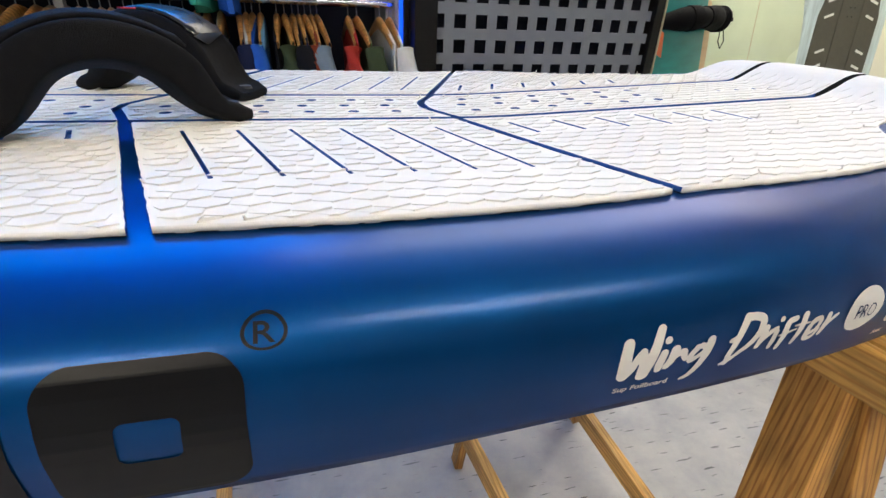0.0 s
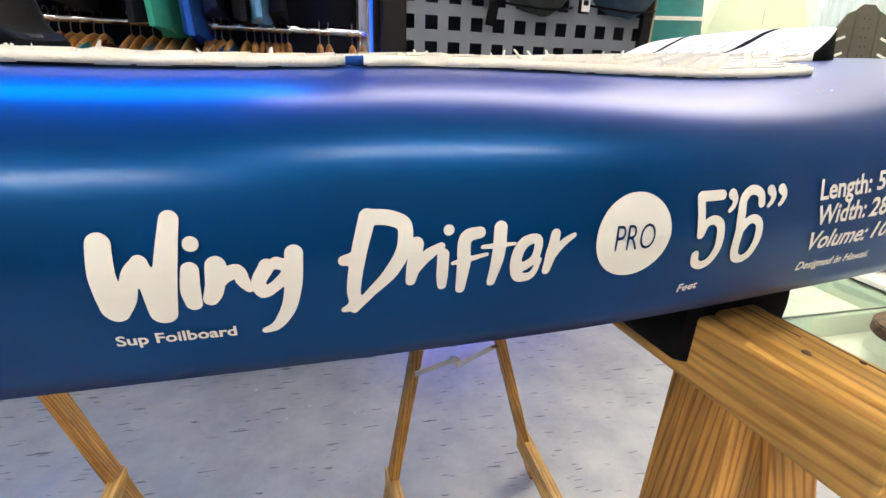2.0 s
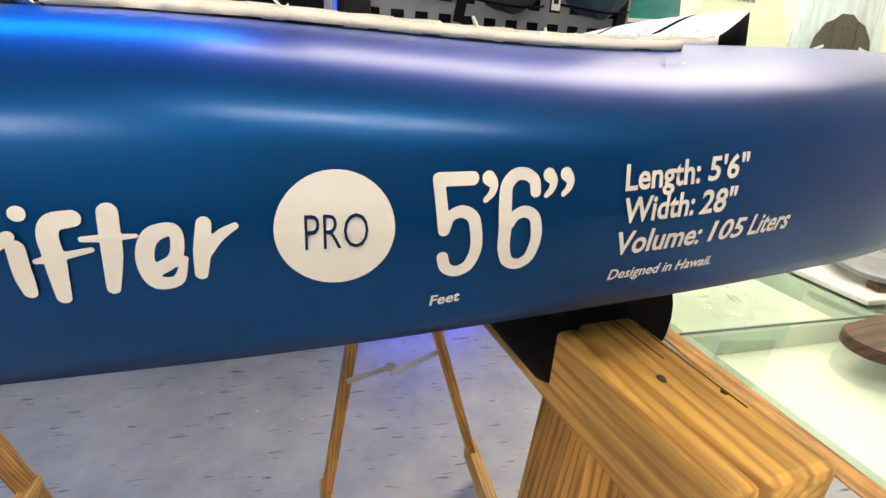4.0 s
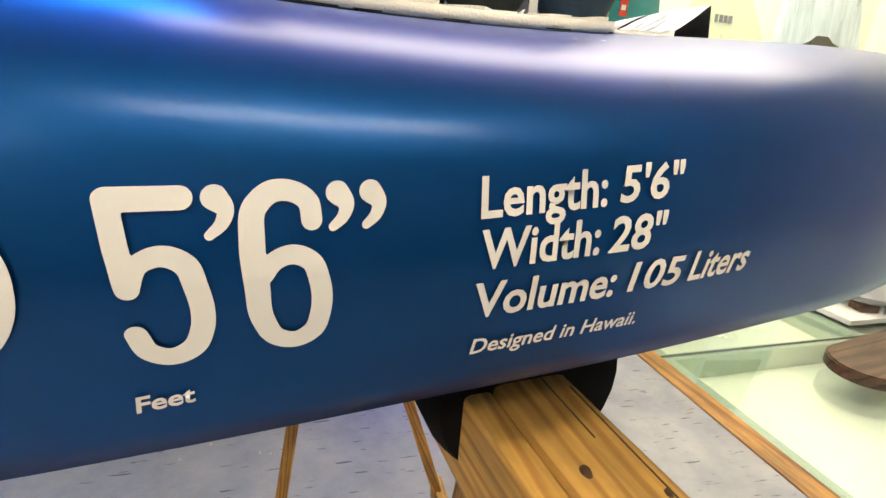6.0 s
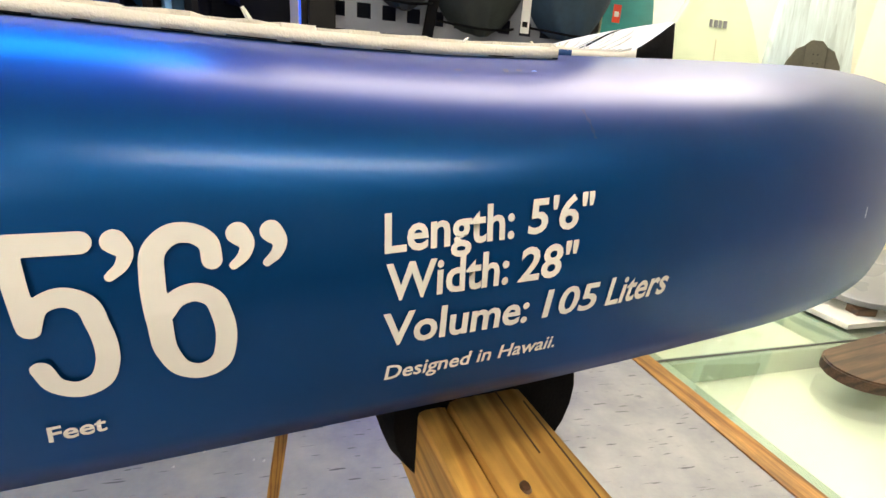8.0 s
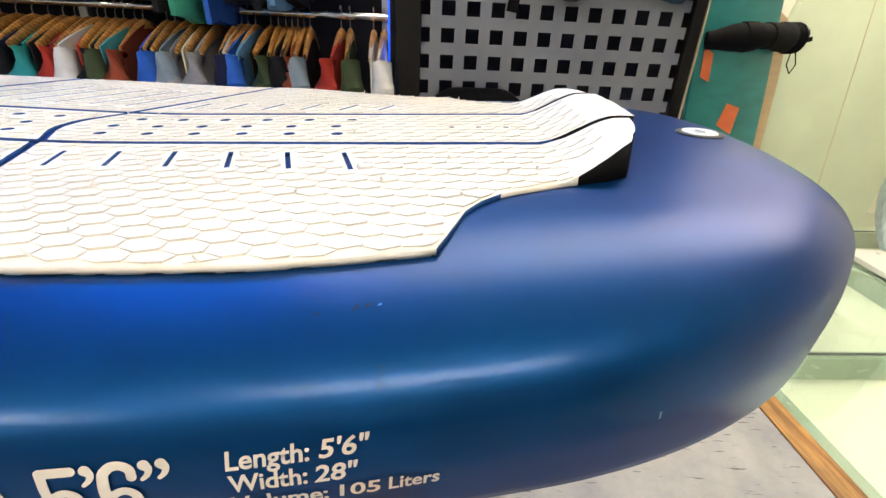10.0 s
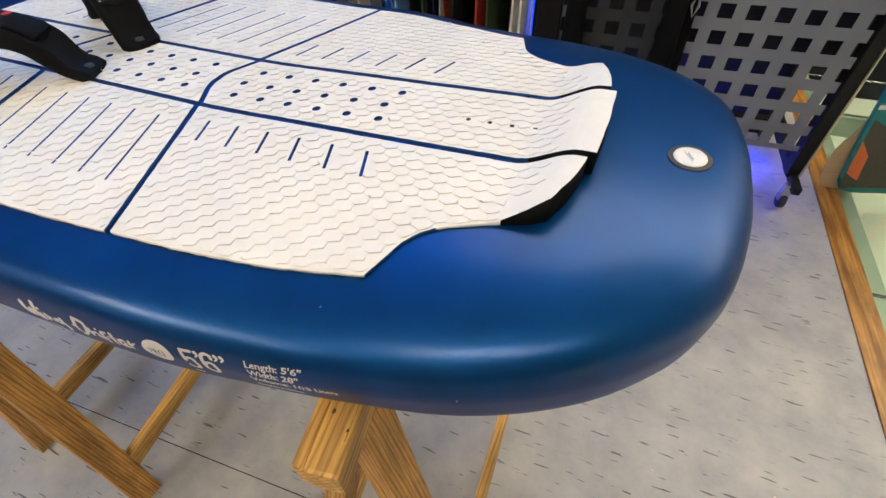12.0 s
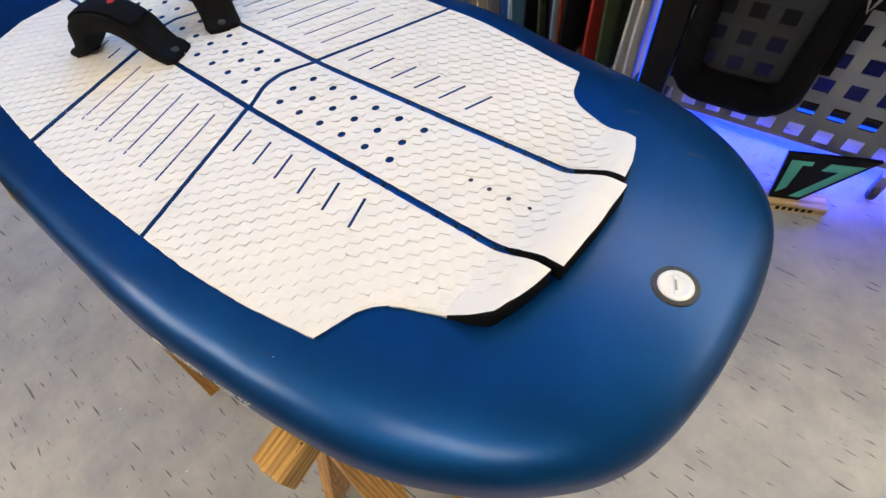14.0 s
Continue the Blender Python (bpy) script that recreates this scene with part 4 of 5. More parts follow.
# ---- foot straps
def foot_strap(a, b, rise, width, shiny):
    """A padded strap that arches from foot a to foot b, with flared ends and raised piping."""
    a, b = Vector((*a, 0)), Vector((*b, 0))
    d = (b - a)
    L = d.length
    d.normalize()
    side = Vector((-d.y, d.x, 0))
    z0 = deck_z(-0.18) + PAD_T
    spine = [(-0.045, 0.006), (-0.022, 0.010), (-0.004, 0.022)]
    for k in range(1, 14):
        t = k / 14
        spine.append((L * t, rise * (math.sin(math.pi * t) ** 0.33) * (1 - 0.06 * t)))
    spine += [(L + 0.004, 0.022), (L + 0.022, 0.010), (L + 0.045, 0.006)]
    wid = [0.85, 0.95, 0.95] + [1.0] * 13 + [0.95, 0.95, 0.85]
    taper = [0.30, 0.55, 0.85] + [1.0] * 13 + [0.85, 0.55, 0.30]
    cross = [(-0.5, -0.35), (-0.46, -0.5), (0.46, -0.5), (0.5, -0.35), (0.5, 0.25), (0.46, 0.45), (0.40, 0.5), (0.34, 0.38), (-0.34, 0.38), (-0.40, 0.5), (-0.46, 0.45), (-0.5, 0.25)]

    def sweep(cross, thick, lift, sub):
        bm = bmesh.new()
        rings = []
        for i, (s, h) in enumerate(spine):
            if i not in sub:
                continue
            p0, p1 = spine[max(i - 1, 0)], spine[min(i + 1, len(spine) - 1)]
            t = Vector((p1[0] - p0[0], p1[1] - p0[1])).normalized()
            nrm = Vector((-t.y, t.x))
            ring = []
            for u, v in cross:
                q = (s + nrm.x * (v * thick + lift) * taper[i], h * (0.4 + 0.6 * taper[i]) + nrm.y * (v * thick + lift) * taper[i])
                ring.append(bm.verts.new(a + d * q[0] + side * (u * width * wid[i]) + Vector((0, 0, z0 + max(q[1], 0.0005)))))
            rings.append(ring)
        n = len(cross)
        for A, B in zip(rings, rings[1:]):
            for k in range(n):
                bm.faces.new((A[k], A[(k + 1) % n], B[(k + 1) % n], B[k]))
        bm.faces.new(rings[0][::-1])
        bm.faces.new(rings[-1])
        bmesh.ops.recalc_face_normals(bm, faces=bm.faces)
        bmesh.ops.subdivide_edges(bm, edges=[e for e in bm.edges], cuts=1, use_grid_fill=True, smooth=0.6)
        return bm

    st = part("foot_strap", sweep(cross, 0.027, 0.011, range(len(spine))), M_NEO, board, "black padded neoprene foot strap", 55)
    flat = [(-0.36, -0.2), (0.36, -0.2), (0.36, 0.3), (0.30, 0.5), (-0.30, 0.5), (-0.36, 0.3)]
    part("strap_cover", sweep(flat, 0.006, 0.0255, range(4, len(spine) - 4)), M_SHINY if shiny else M_NEO, st, "glossy black strap cover", 55)
    for end, sg in ((a, -1), (b, 1)):
        bm = bmesh.new()
        c = end + d * (sg * 0.036)
        bmesh.ops.create_cone(bm, cap_ends=True, segments=14, radius1=0.007, radius2=0.006, depth=0.003, matrix=Matrix.Translation((c.x, c.y, z0 + 0.0135)))
        part("strap_screw", bm, M_RUBBER, st, "dark screw washer")
    if not shiny:
        c = a + d * (L * 0.80) - side * (width * 0.52)
        bm = bmesh.new()
        bmesh.ops.create_cone(bm, cap_ends=True, segments=16, radius1=0.006, radius2=0.006, depth=0.001,
                              matrix=Matrix.Translation((*(a + d * (L * 0.74)).xy, z0 + rise * 0.985 + 0.030)))
        part("red_dot", bm, mat("red_print", (0.6, 0.02, 0.02), rough=0.5), st, "small red logo dot")
    return st


foot_strap((-0.228, -0.115), (-0.127, -0.067), 0.060, 0.060, False)
foot_strap((-0.228, 0.105), (-0.127, 0.057), 0.062, 0.060, True)


# ---------------------------------------------------------------- trestles
def trestle(label, near_top, far_top, feet, stretch_z, beam, sleeve):
    """A folding pine trestle: a beam, two pairs of splayed legs, low rails and a steel folding stay."""
    e = thing("trestle", label, "trestle", group="trestles under the board")
    zt = 0.70
    (nx, ny), (fx, fy) = near_top, far_top
    legs = {}
    for key, top, foot in (("nl", (nx + 0.008, ny + 0.012), feet[0]), ("nr", (nx + 0.024, ny), feet[1]), ("fl", (fx - 0.014, fy), feet[2]), ("fr", (fx + 0.014, fy), feet[3])):
        a, b = Vector((*foot, 0.0)), Vector((*top, zt))
        legs[key] = (a, b)
        bm = bmesh.new()
        w = 0.034 if key[0] == "n" else 0.019
        bar(bm, a, b, w, 0.056 if key[0] == "n" else 0.036, (0, 1, 0), 0.0025)
        for v in bm.verts:
            if v.co.z < 0.012:
                v.co.z = max(v.co.z, 0.0)
        part("leg", bm, M_PINEZ, e)
    for s in "lr":
        (a0, a1), (b0, b1) = legs["n" + s], legs["f" + s]
        for zz in stretch_z:
            p, q = a0.lerp(a1, zz / zt), b0.lerp(b1, zz / zt)
            ext = (q - p).normalized() * 0.02
            bm = bmesh.new()
            bar(bm, p - ext, q + ext, 0.022, 0.045, (0, 0, 1), 0.002)
            part("rail", bm, M_PINE, e)
    # folding stay between the far legs
    p, q = legs["fl"][0].lerp(legs["fl"][1], 0.52), legs["fr"][0].lerp(legs["fr"][1], 0.545)
    m = p.lerp(q, 0.43) + Vector((0, -0.02, 0.008))
    for u, v in ((p, m), (m, q)):
        bm = bmesh.new()
        bar(bm, u + Vector((0, -0.02, 0)), v, 0.011, 0.003, (0, 1, 0), 0.001)
        part("stay", bm, M_STEEL, e, "grey steel folding stay")
    bm = bmesh.new()
    bmesh.ops.create_cone(bm, cap_ends=True, segments=14, radius1=0.009, radius2=0.009, depth=0.008, matrix=Matrix.Translation(m) @ Matrix.Rotation(radians(90), 4, "X"))
    part("stay_joint", bm, M_STEEL, e, "steel joint of the folding stay")
    (b0, b1, w, h, top) = beam
    bm = bmesh.new()
    d = Vector((b1[0] - b0[0], b1[1] - b0[1], 0)).normalized()
    sd = Vector((d.y, -d.x, 0))
    u, v = Vector((*b0, top - h / 2)), Vector((*b1, top - h / 2))
    low = Vector((0, 0, 0.0015))
    bar(bm, u - sd * 0.0035, v - sd * 0.0035, w * 0.62, h, (0, 0, 1), 0.0045)
    part("beam", bm, M_PINE, e, "weathered pine beam")
    bm = bmesh.new()
    bar(bm, u - sd * 0.0290 + d * 0.003 - low, v - sd * 0.0290 - d * 0.004 - low, w * 0.22, h * 0.96, (0, 0, 1), 0.0032)
    part("beam", bm, M_PINE, e, "weathered pine beam")
    # knots and drying cracks on the top face
    for along, across, r in ((0.062, -0.0135, 0.0022), (0.046, 0.0075, 0.0014)):
        c = u + d * along + sd * across + Vector((0, 0, h / 2 + 0.0004))
        bm = bmesh.new()
        bmesh.ops.create_cone(bm, cap_ends=True, segments=12, radius1=r, radius2=r * 0.7, depth=0.0012, matrix=Matrix.Translation(c) @ Matrix.Diagonal((1.0, 1.5, 1.0, 1.0)))
        part("knot", bm, M_BROWN, e, "dark knot in the beam")
    for a0, a1, across in ((0.035, 0.105, 0.0085), (0.075, 0.15, 0.0005)):
        bm = bmesh.new()
        top_ = Vector((0, 0, h / 2 + 0.0002))
        bar(bm, u + d * a0 + sd * across + top_, u + d * a1 + sd * (across + 0.0025) + top_, 0.0005, 0.0005, (0, 0, 1))
        part("crack", bm, M_BROWN, e, "thin drying crack")
    if sleeve:
        s0, s1, r, zc = sleeve
        bm = bmesh.new()
        u, v = Vector((*b0, zc)).lerp(Vector((*b1, zc)), s0), Vector((*b0, zc)).lerp(Vector((*b1, zc)), s1)
        tube(bm, [u, u.lerp(v, 0.02), u.lerp(v, 0.5), u.lerp(v, 0.98), v], [r * 0.93, r, r, r, r * 0.93], 28)
        part("foam_sleeve", bm, M_FOAM, e, "thick black foam tube round the beam", 50)
    return e


trestle("folding pine trestle with a black foam sleeve under the board", (0.430, -0.285), (0.362, 0.245),
        ((0.312, -0.40), (0.600, -0.36), (0.238, 0.215), (0.588, 0.285)), (0.10,), ((0.466, -0.372), (0.352, 0.36), 0.060, 0.050, 0.745), (0.155, 0.93, 0.050, 0.738))
trestle("folding pine trestle under the front of the board", (-0.372, -0.352), (-0.455, 0.29),
        ((-0.525, -0.43), (-0.178, -0.43), (-0.57, 0.27), (-0.250, 0.30)), (0.10,), ((-0.345, -0.34), (-0.465, 0.36), 0.062, 0.050, 0.725), (0.04, 0.93, 0.050, 0.716))


# ---------------------------------------------------------------- perforated display wall
M_BEIGE_EDGE = mat("pale_edge_strip", (0.50, 0.44, 0.30), rough=0.4, var=0.08)
GP = 0.0786
RACK = pose(0.25, 1.33, 0, 0, 0, 5.5)
GRID = pose(0.467, 1.182, 0, 0, 0, 4.7)
gridwall = thing("display_wall", "grey perforated metal display wall on castors in a dark frame", "display wall")
gridwall.matrix_basis = GRID


def perforated(u0, u1, z0, z1, hole, thick):
    """A sheet with square holes on a square pitch."""
    us, zs = [u0], [z0]
    for c in range(-12, 12):
        for e in (-hole / 2, hole / 2):
            u = (c + 9) * GP + e
            if u0 < u < u1:
                us.append(u)
    for r in range(-2, 30):
        for e in (-hole / 2, hole / 2):
            z = 0.237 + r * GP + e
            if z0 < z < z1:
                zs.append(z)
    us, zs = us + [u1], zs + [z1]
    bm = bmesh.new()
    grid = [[bm.verts.new((u, 0, z)) for z in zs] for u in us]

    def empty(u, z):
        a, b = (u / GP) % 1.0, ((z - 0.237) / GP) % 1.0
        h = hole / GP / 2
        return min(a, 1 - a) < h and min(b, 1 - b) < h

    for i in range(len(us) - 1):
        for k in range(len(zs) - 1):
            if not empty((us[i] + us[i + 1]) / 2, (zs[k] + zs[k + 1]) / 2):
                bm.faces.new((grid[i][k], grid[i + 1][k], grid[i + 1][k + 1], grid[i][k + 1]))
    bmesh.ops.delete(bm, geom=[v for v in bm.verts if not v.link_faces], context="VERTS")
    r = bmesh.ops.extrude_face_region(bm, geom=bm.faces[:])
    bmesh.ops.translate(bm, verts=[v for v in r["geom"] if isinstance(v, bmesh.types.BMVert)], vec=(0, thick, 0))
    bmesh.ops.recalc_face_normals(bm, faces=bm.faces)
    return bm


part("perforated_panel", perforated(-0.085, 0.785, 0.196, 1.96, 0.043, 0.003), M_GRID, gridwall, "grey perforated metal sheet")
part("post", boxed((-0.165, -0.02, 0.10), (-0.087, 0.045, 2.0), 0.004), M_POST, gridwall)
part("post", boxed((0.787, -0.02, 0.10), (0.826, 0.045, 2.0), 0.004), M_POST, gridwall)
part("post", boxed((-0.165, 0.36, 0.10), (-0.087, 0.42, 2.0), 0.004), M_POST, gridwall)
part("post", boxed((0.787, 0.36, 0.10), (0.826, 0.42, 2.0), 0.004), M_POST, gridwall)
part("back_panel", boxed((-0.085, 0.070, 0.46), (0.785, 0.080, 1.98), 0.002), M_DARKWALL, gridwall, "dark navy back panel")
part("back_panel", boxed((-0.085, 0.385, 0.02), (0.785, 0.395, 1.98), 0.002), M_DARKWALL, gridwall, "dark navy back panel")
part("edge_strip", boxed((0.8275, -0.022, 0.11), (0.8325, -0.015, 1.99)), M_BEIGE_EDGE, gridwall, "thin pale edge strip")
part("top_rail", boxed((-0.165, -0.02, 2.0), (0.826, 0.045, 2.04), 0.004), M_POST, gridwall)
part("side_rail", boxed((0.79, 0.045, 0.10), (0.824, 0.36, 0.14), 0.003), M_POST, gridwall)
part("side_rail", boxed((-0.16, 0.045, 0.10), (-0.092, 0.36, 0.14), 0.003), M_POST, gridwall)
part("foot_bar", boxed((0.80, -0.10, 0.085), (0.826, 0.44, 0.112), 0.003), M_POST, gridwall)
for cu_, cv_ in ((0.80, -0.06), (0.80, 0.40), (-0.12, -0.0), (-0.12, 0.40), (0.63, 0.10)):
    bm = bmesh.new()
    bmesh.ops.create_cone(bm, cap_ends=True, segments=20, radius1=0.030, radius2=0.030, depth=0.022, matrix=Matrix.Translation((cu_, cv_, 0.030)) @ Matrix.Rotation(radians(90), 4, "Y"))
    bmesh.ops.bevel(bm, geom=[e for e in bm.edges if len(e.link_faces) == 2 and e.calc_face_angle(0) > 1], offset=0.004, segments=2, affect="EDGES")
    w = part("castor", bm, M_RUBBER, gridwall, "black swivel castor", 40)
    part("castor_fork", boxed((cu_ - 0.016, cv_ - 0.012, 0.030), (cu_ + 0.016, cv_ + 0.012, 0.10), 0.003), M_STEEL, w, "steel castor fork")

# blue light bars: on the floor behind the display wall, and upright beside it
led = thing("led_bar", "glowing blue light bar low behind the display wall", "light bar")
led.matrix_basis = GRID
part("housing", boxed((-0.087, 0.215, 0.165), (0.787, 0.255, 0.183), 0.003), M_POST, led)
part("diffuser", boxed((-0.06, 0.22, 0.150), (0.76, 0.25, 0.165), 0.004), M_LED, led)
led2 = thing("led_bar", "glowing blue upright light bar beside the clothes rack", "light bar")
led2.matrix_basis = GRID
part("housing", boxed((-0.185, 0.05, 0.02), (-0.168, 0.10, 2.1), 0.003), M_POST, led2)
part("diffuser", boxed((-0.190, 0.056, 0.04), (-0.186, 0.094, 2.08), 0.001), M_LED, led2)

led3 = thing("light_panel", "glowing blue light panel above the clothes rack", "light panel")
led3.matrix_basis = RACK
part("housing", boxed((-1.75, 0.0, 1.93), (-0.02, 0.05, 2.47), 0.004), M_POST, led3)
part("diffuser", boxed((-1.73, -0.012, 1.95), (-0.30, 0.0, 2.45), 0.004), M_LEDP, led3)


# an added bar, out of view, that throws blue on the left side
led4 = thing("led_bar", "added unseen blue light bar under the ceiling", "light bar", (-2.1, 0.0, CEIL - 0.06))
part("housing", boxed((-0.09, -1.5, 0.012), (0.09, 1.3, 0.06), 0.004), M_POST, led4)
part("diffuser", boxed((-0.07, -1.48, 0.0), (0.07, 1.28, 0.012), 0.004), M_LEDP, led4)


def blue_lamp(name, at, target, sx, sy, watts, spread):
    d = bpy.data.lights.new(name, "AREA")
    d.shape, d.size, d.size_y, d.energy, d.color = "RECTANGLE", sx, sy, watts, BLUE_LIGHT
    d.spread = radians(spread)
    o = new(name, d)
    o.matrix_basis = look(at, target)
    return o


blue_lamp("blue_led_light", (0.785, 1.425, 0.148), (0.793, 1.36, 0.0), 0.8, 0.03, 7.5, 150)


# ---- things hung on the display wall
def hung_pouch(u, zb, w, h, depth, color, label, strap=True, tag_color=None):
    """A padded harness hanging against the sheet: bulging, narrower at its lower edge, with seams and straps."""
    e = thing("waist_harness", label, "harness", group="harnesses on the display wall")
    e.matrix_basis = GRID @ pose(u, -0.012, zb)
    m = mat("harness_cloth", color, rough=0.75, var=0.25, scale=70, bump=0.4, bump_scale=600)
    bm = bmesh.new()
    nu, nv = 22, 14
    rows = []
    for j in range(nv + 1):
        t = j / nv
        half = w / 2 * (0.30 + 0.70 * min(1, (t * 2.4)) ** 0.55)
        row = []
        for i in range(nu + 1):
            s = i / nu * 2 - 1
            bulge = depth * (1 - abs(s) ** 2.6) * (0.35 + 0.65 * math.sin(math.pi * min(1, 0.15 + t * 0.6)))
            zz = h * t + 0.06 * h * (s * s) * (1 - t)
            row.append(bm.verts.new((half * s, -bulge - 0.004 * math.sin(9 * s + 5 * t), zz)))
        rows.append(row)
    for A, B in zip(rows, rows[1:]):
        for i in range(nu):
            bm.faces.new((A[i], A[i + 1], B[i + 1], B[i]))
    r = bmesh.ops.extrude_face_region(bm, geom=bm.faces[:])
    bmesh.ops.translate(bm, verts=[v for v in r["geom"] if isinstance(v, bmesh.types.BMVert)], vec=(0, 0.012, 0))
    bmesh.ops.recalc_face_normals(bm, faces=bm.faces)
    part("shell", bm, m, e, smooth=50)
    bm = bmesh.new()
    tube(bm, [(w / 2 * s * 0.80, -depth * (1 - abs(s) ** 2.6) * 0.75 - 0.005, 0.06 * h + 0.02 * s * s) for s in [k / 8 - 1 for k in range(17)]], 0.004, 8)
    part("piping", bm, M_NEO, e, "black edge piping")
    if strap:
        bm = bmesh.new()
        bar(bm, (-w * 0.42, -0.02, h * 0.55), (-w * 0.52, -0.015, -0.035), 0.035, 0.006, (0, 1, 0), 0.002)
        part("strap", bm, M_NEO, e, "hanging black strap")
    bm = bmesh.new()
    tube(bm, [(0, -0.01, h), (0, 0.01, h + 0.03), (0, 0.02, h + 0.02)], 0.003, 8)
    part("hook", bm, M_STEEL, e, "steel hook")
    if tag_color:
        z_ = 0.075 if tag_color is M_TAGR else 0.02
        t = part("tag", boxed((w * 0.36, -depth * 0.9, z_), (w * 0.36 + 0.030, -depth * 0.9 + 0.0015, 0.13)), tag_color, e, "hanging swing tag")
        part("print_bar", boxed((w * 0.36 + 0.005, -depth * 0.9 - 0.0008, z_ + 0.018), (w * 0.36 + 0.023, -depth * 0.9 - 0.0002, z_ + 0.034)), M_CAP if tag_color is M_TAGR else M_BLACKP, t)
    return e


M_TAGW = mat("white_card", (0.75, 0.74, 0.72), rough=0.6, var=0.04)
M_TAGR = mat("red_card", (0.75, 0.06, 0.02), rough=0.5, var=0.05)
hung_pouch(0.115, 1.105, 0.25, 0.30, 0.09, (0.012, 0.014, 0.020), "dark navy padded waist harness hung on the wall", strap=False)
hung_pouch(0.365, 1.055, 0.33, 0.33, 0.10, (0.016, 0.022, 0.020), "dark green padded waist harness with a swing tag", tag_color=M_TAGW)
hung_pouch(0.695, 1.065, 0.34, 0.33, 0.10, (0.015, 0.040, 0.070), "dark blue padded waist harness with a red size tag", strap=False, tag_color=M_TAGR)

harness = thing("seat_harness", "black seat harness loop hanging low on the display wall", "harness")
harness.matrix_basis = GRID @ pose(0.103, -0.040, 0.325)
pts = []
W_, H_, R_ = 0.142, 0.44, 0.075
for cx_, cz_, a0 in ((W_ - R_, R_, -90), (W_ - R_, H_ - R_, 0), (-W_ + R_, H_ - R_, 90), (-W_ + R_, R_, 180)):
    for k in range(7):
        a = radians(a0 + k * 15)
        pts.append((cx_ + R_ * math.cos(a), -0.03 * math.sin(math.pi * (cz_ + R_ * math.sin(a)) / H_), cz_ + R_ * math.sin(a)))
bm = bmesh.new()
tube(bm, pts, [0.029 + 0.020 * (1 - smoothstep(0.0, 0.14, z)) for _, _, z in pts], 14, closed=True)
part("padded_loop", bm, M_NEO, harness, "thick padded black loop", 60)
bm = boxed((-W_ + 0.02, 0.018, 0.02), (W_ - 0.02, 0.021, H_ - 0.02))
M_MESH = mat("black_mesh", (0.01, 0.01, 0.01), rough=0.8, alpha=0.38, var=0.2, scale=300)
part("mesh_back", bm, M_MESH, harness, "see-through black mesh back")
bm = bmesh.new()
bar(bm, (W_ + 0.045, 0.0, 0.36), (W_ + 0.05, 0.005, 0.12), 0.028, 0.012, (0, 1, 0), 0.004)
part("strap", bm, M_NEO, harness, "black strap end")
bm = bmesh.new()
tube(bm, [(W_ + 0.04, -0.01, 0.33), (W_ + 0.05, -0.015, 0.37), (W_ + 0.06, -0.01, 0.33), (W_ + 0.05, -0.015, 0.30)], 0.004, 8, closed=True)
part("buckle", bm, M_STEEL, harness, "steel buckle")

# ---- triangular sign on its wooden block
sign = thing("counter_sign", "black triangular sign with a teal emblem on a pine block", "sign")
sign.matrix_basis = pose(0.905, 1.165, 0, 0, 0, 24)
part("block", boxed((-0.10, -0.035, 0.0), (0.085, 0.03, 0.032), 0.002), M_PALEPINE, sign, "pale pine block")
for k in range(6):
    part("print_bar", boxed((-0.062 + k * 0.019, -0.0358, 0.009), (-0.050 + k * 0.019, -0.0352, 0.024)), M_BLACKP, sign, "dark printed bar")


def plate(pts, y0, y1):
    bm = bmesh.new()
    a = [bm.verts.new((x, y0, z)) for x, z in pts]
    b = [bm.verts.new((x, y1, z)) for x, z in pts]
    bm.faces.new(a)
    bm.faces.new(b[::-1])
    for i in range(len(pts)):
        bm.faces.new((a[i], b[i], b[(i + 1) % len(pts)], a[(i + 1) % len(pts)]))
    bmesh.ops.recalc_face_normals(bm, faces=bm.faces)
    return bm


M_TEALP = mat("teal_print", (0.07, 0.42, 0.36), rough=0.5, var=0.06)
part("plate", plate([(-0.115, 0.225), (0.130, 0.225), (0.0, 0.030), (-0.085, 0.030)], -0.006, 0.006), M_BLACKP, sign, "black triangular plate")
part("emblem", plate([(-0.095, 0.200), (-0.035, 0.200), (-0.035, 0.185), (-0.058, 0.185), (-0.058, 0.085), (-0.080, 0.060)], -0.0085, -0.0065), M_TEALP, sign, "teal emblem stroke")
part("emblem", plate([(0.010, 0.200), (0.100, 0.200), (-0.004, 0.048), (-0.034, 0.048), (0.046, 0.170), (-0.002, 0.170)], -0.0085, -0.0065), M_TEALP, sign, "teal emblem stroke")

# ---------------------------------------------------------------- clothes rack
rack = thing("clothes_rack", "two-tier shop clothes rack with chrome rails", "clothes rack")
rack.matrix_basis = RACK
M_SIDE = mat("white_laminate", (0.55, 0.56, 0.60), rough=0.4, var=0.05)
for u in (0.0, -0.99, -1.98):
    part("upright", boxed((u - 0.012, 0.02, 0.0), (u + 0.012, 0.05, 2.1), 0.002), M_STEEL if u else M_SIDE, rack)
part("back_panel", boxed((-2.6, 0.32, 0.0), (0.02, 0.345, 2.2), 0.002), M_DARKWALL, rack, "dark navy back panel")
part("side_panel", boxed((0.012, -0.02, 0.02), (0.030, 0.32, 2.1), 0.002), M_SIDE, rack, "pale laminate side panel")
for z in (0.985, 1.80):
    bm = bmesh.new()
    tube(bm, [(-2.5, 0, z), (0.01, 0, z)], 0.0125, 14)
    part("rail", bm, M_CHROME, rack, "round chrome rail", 60)


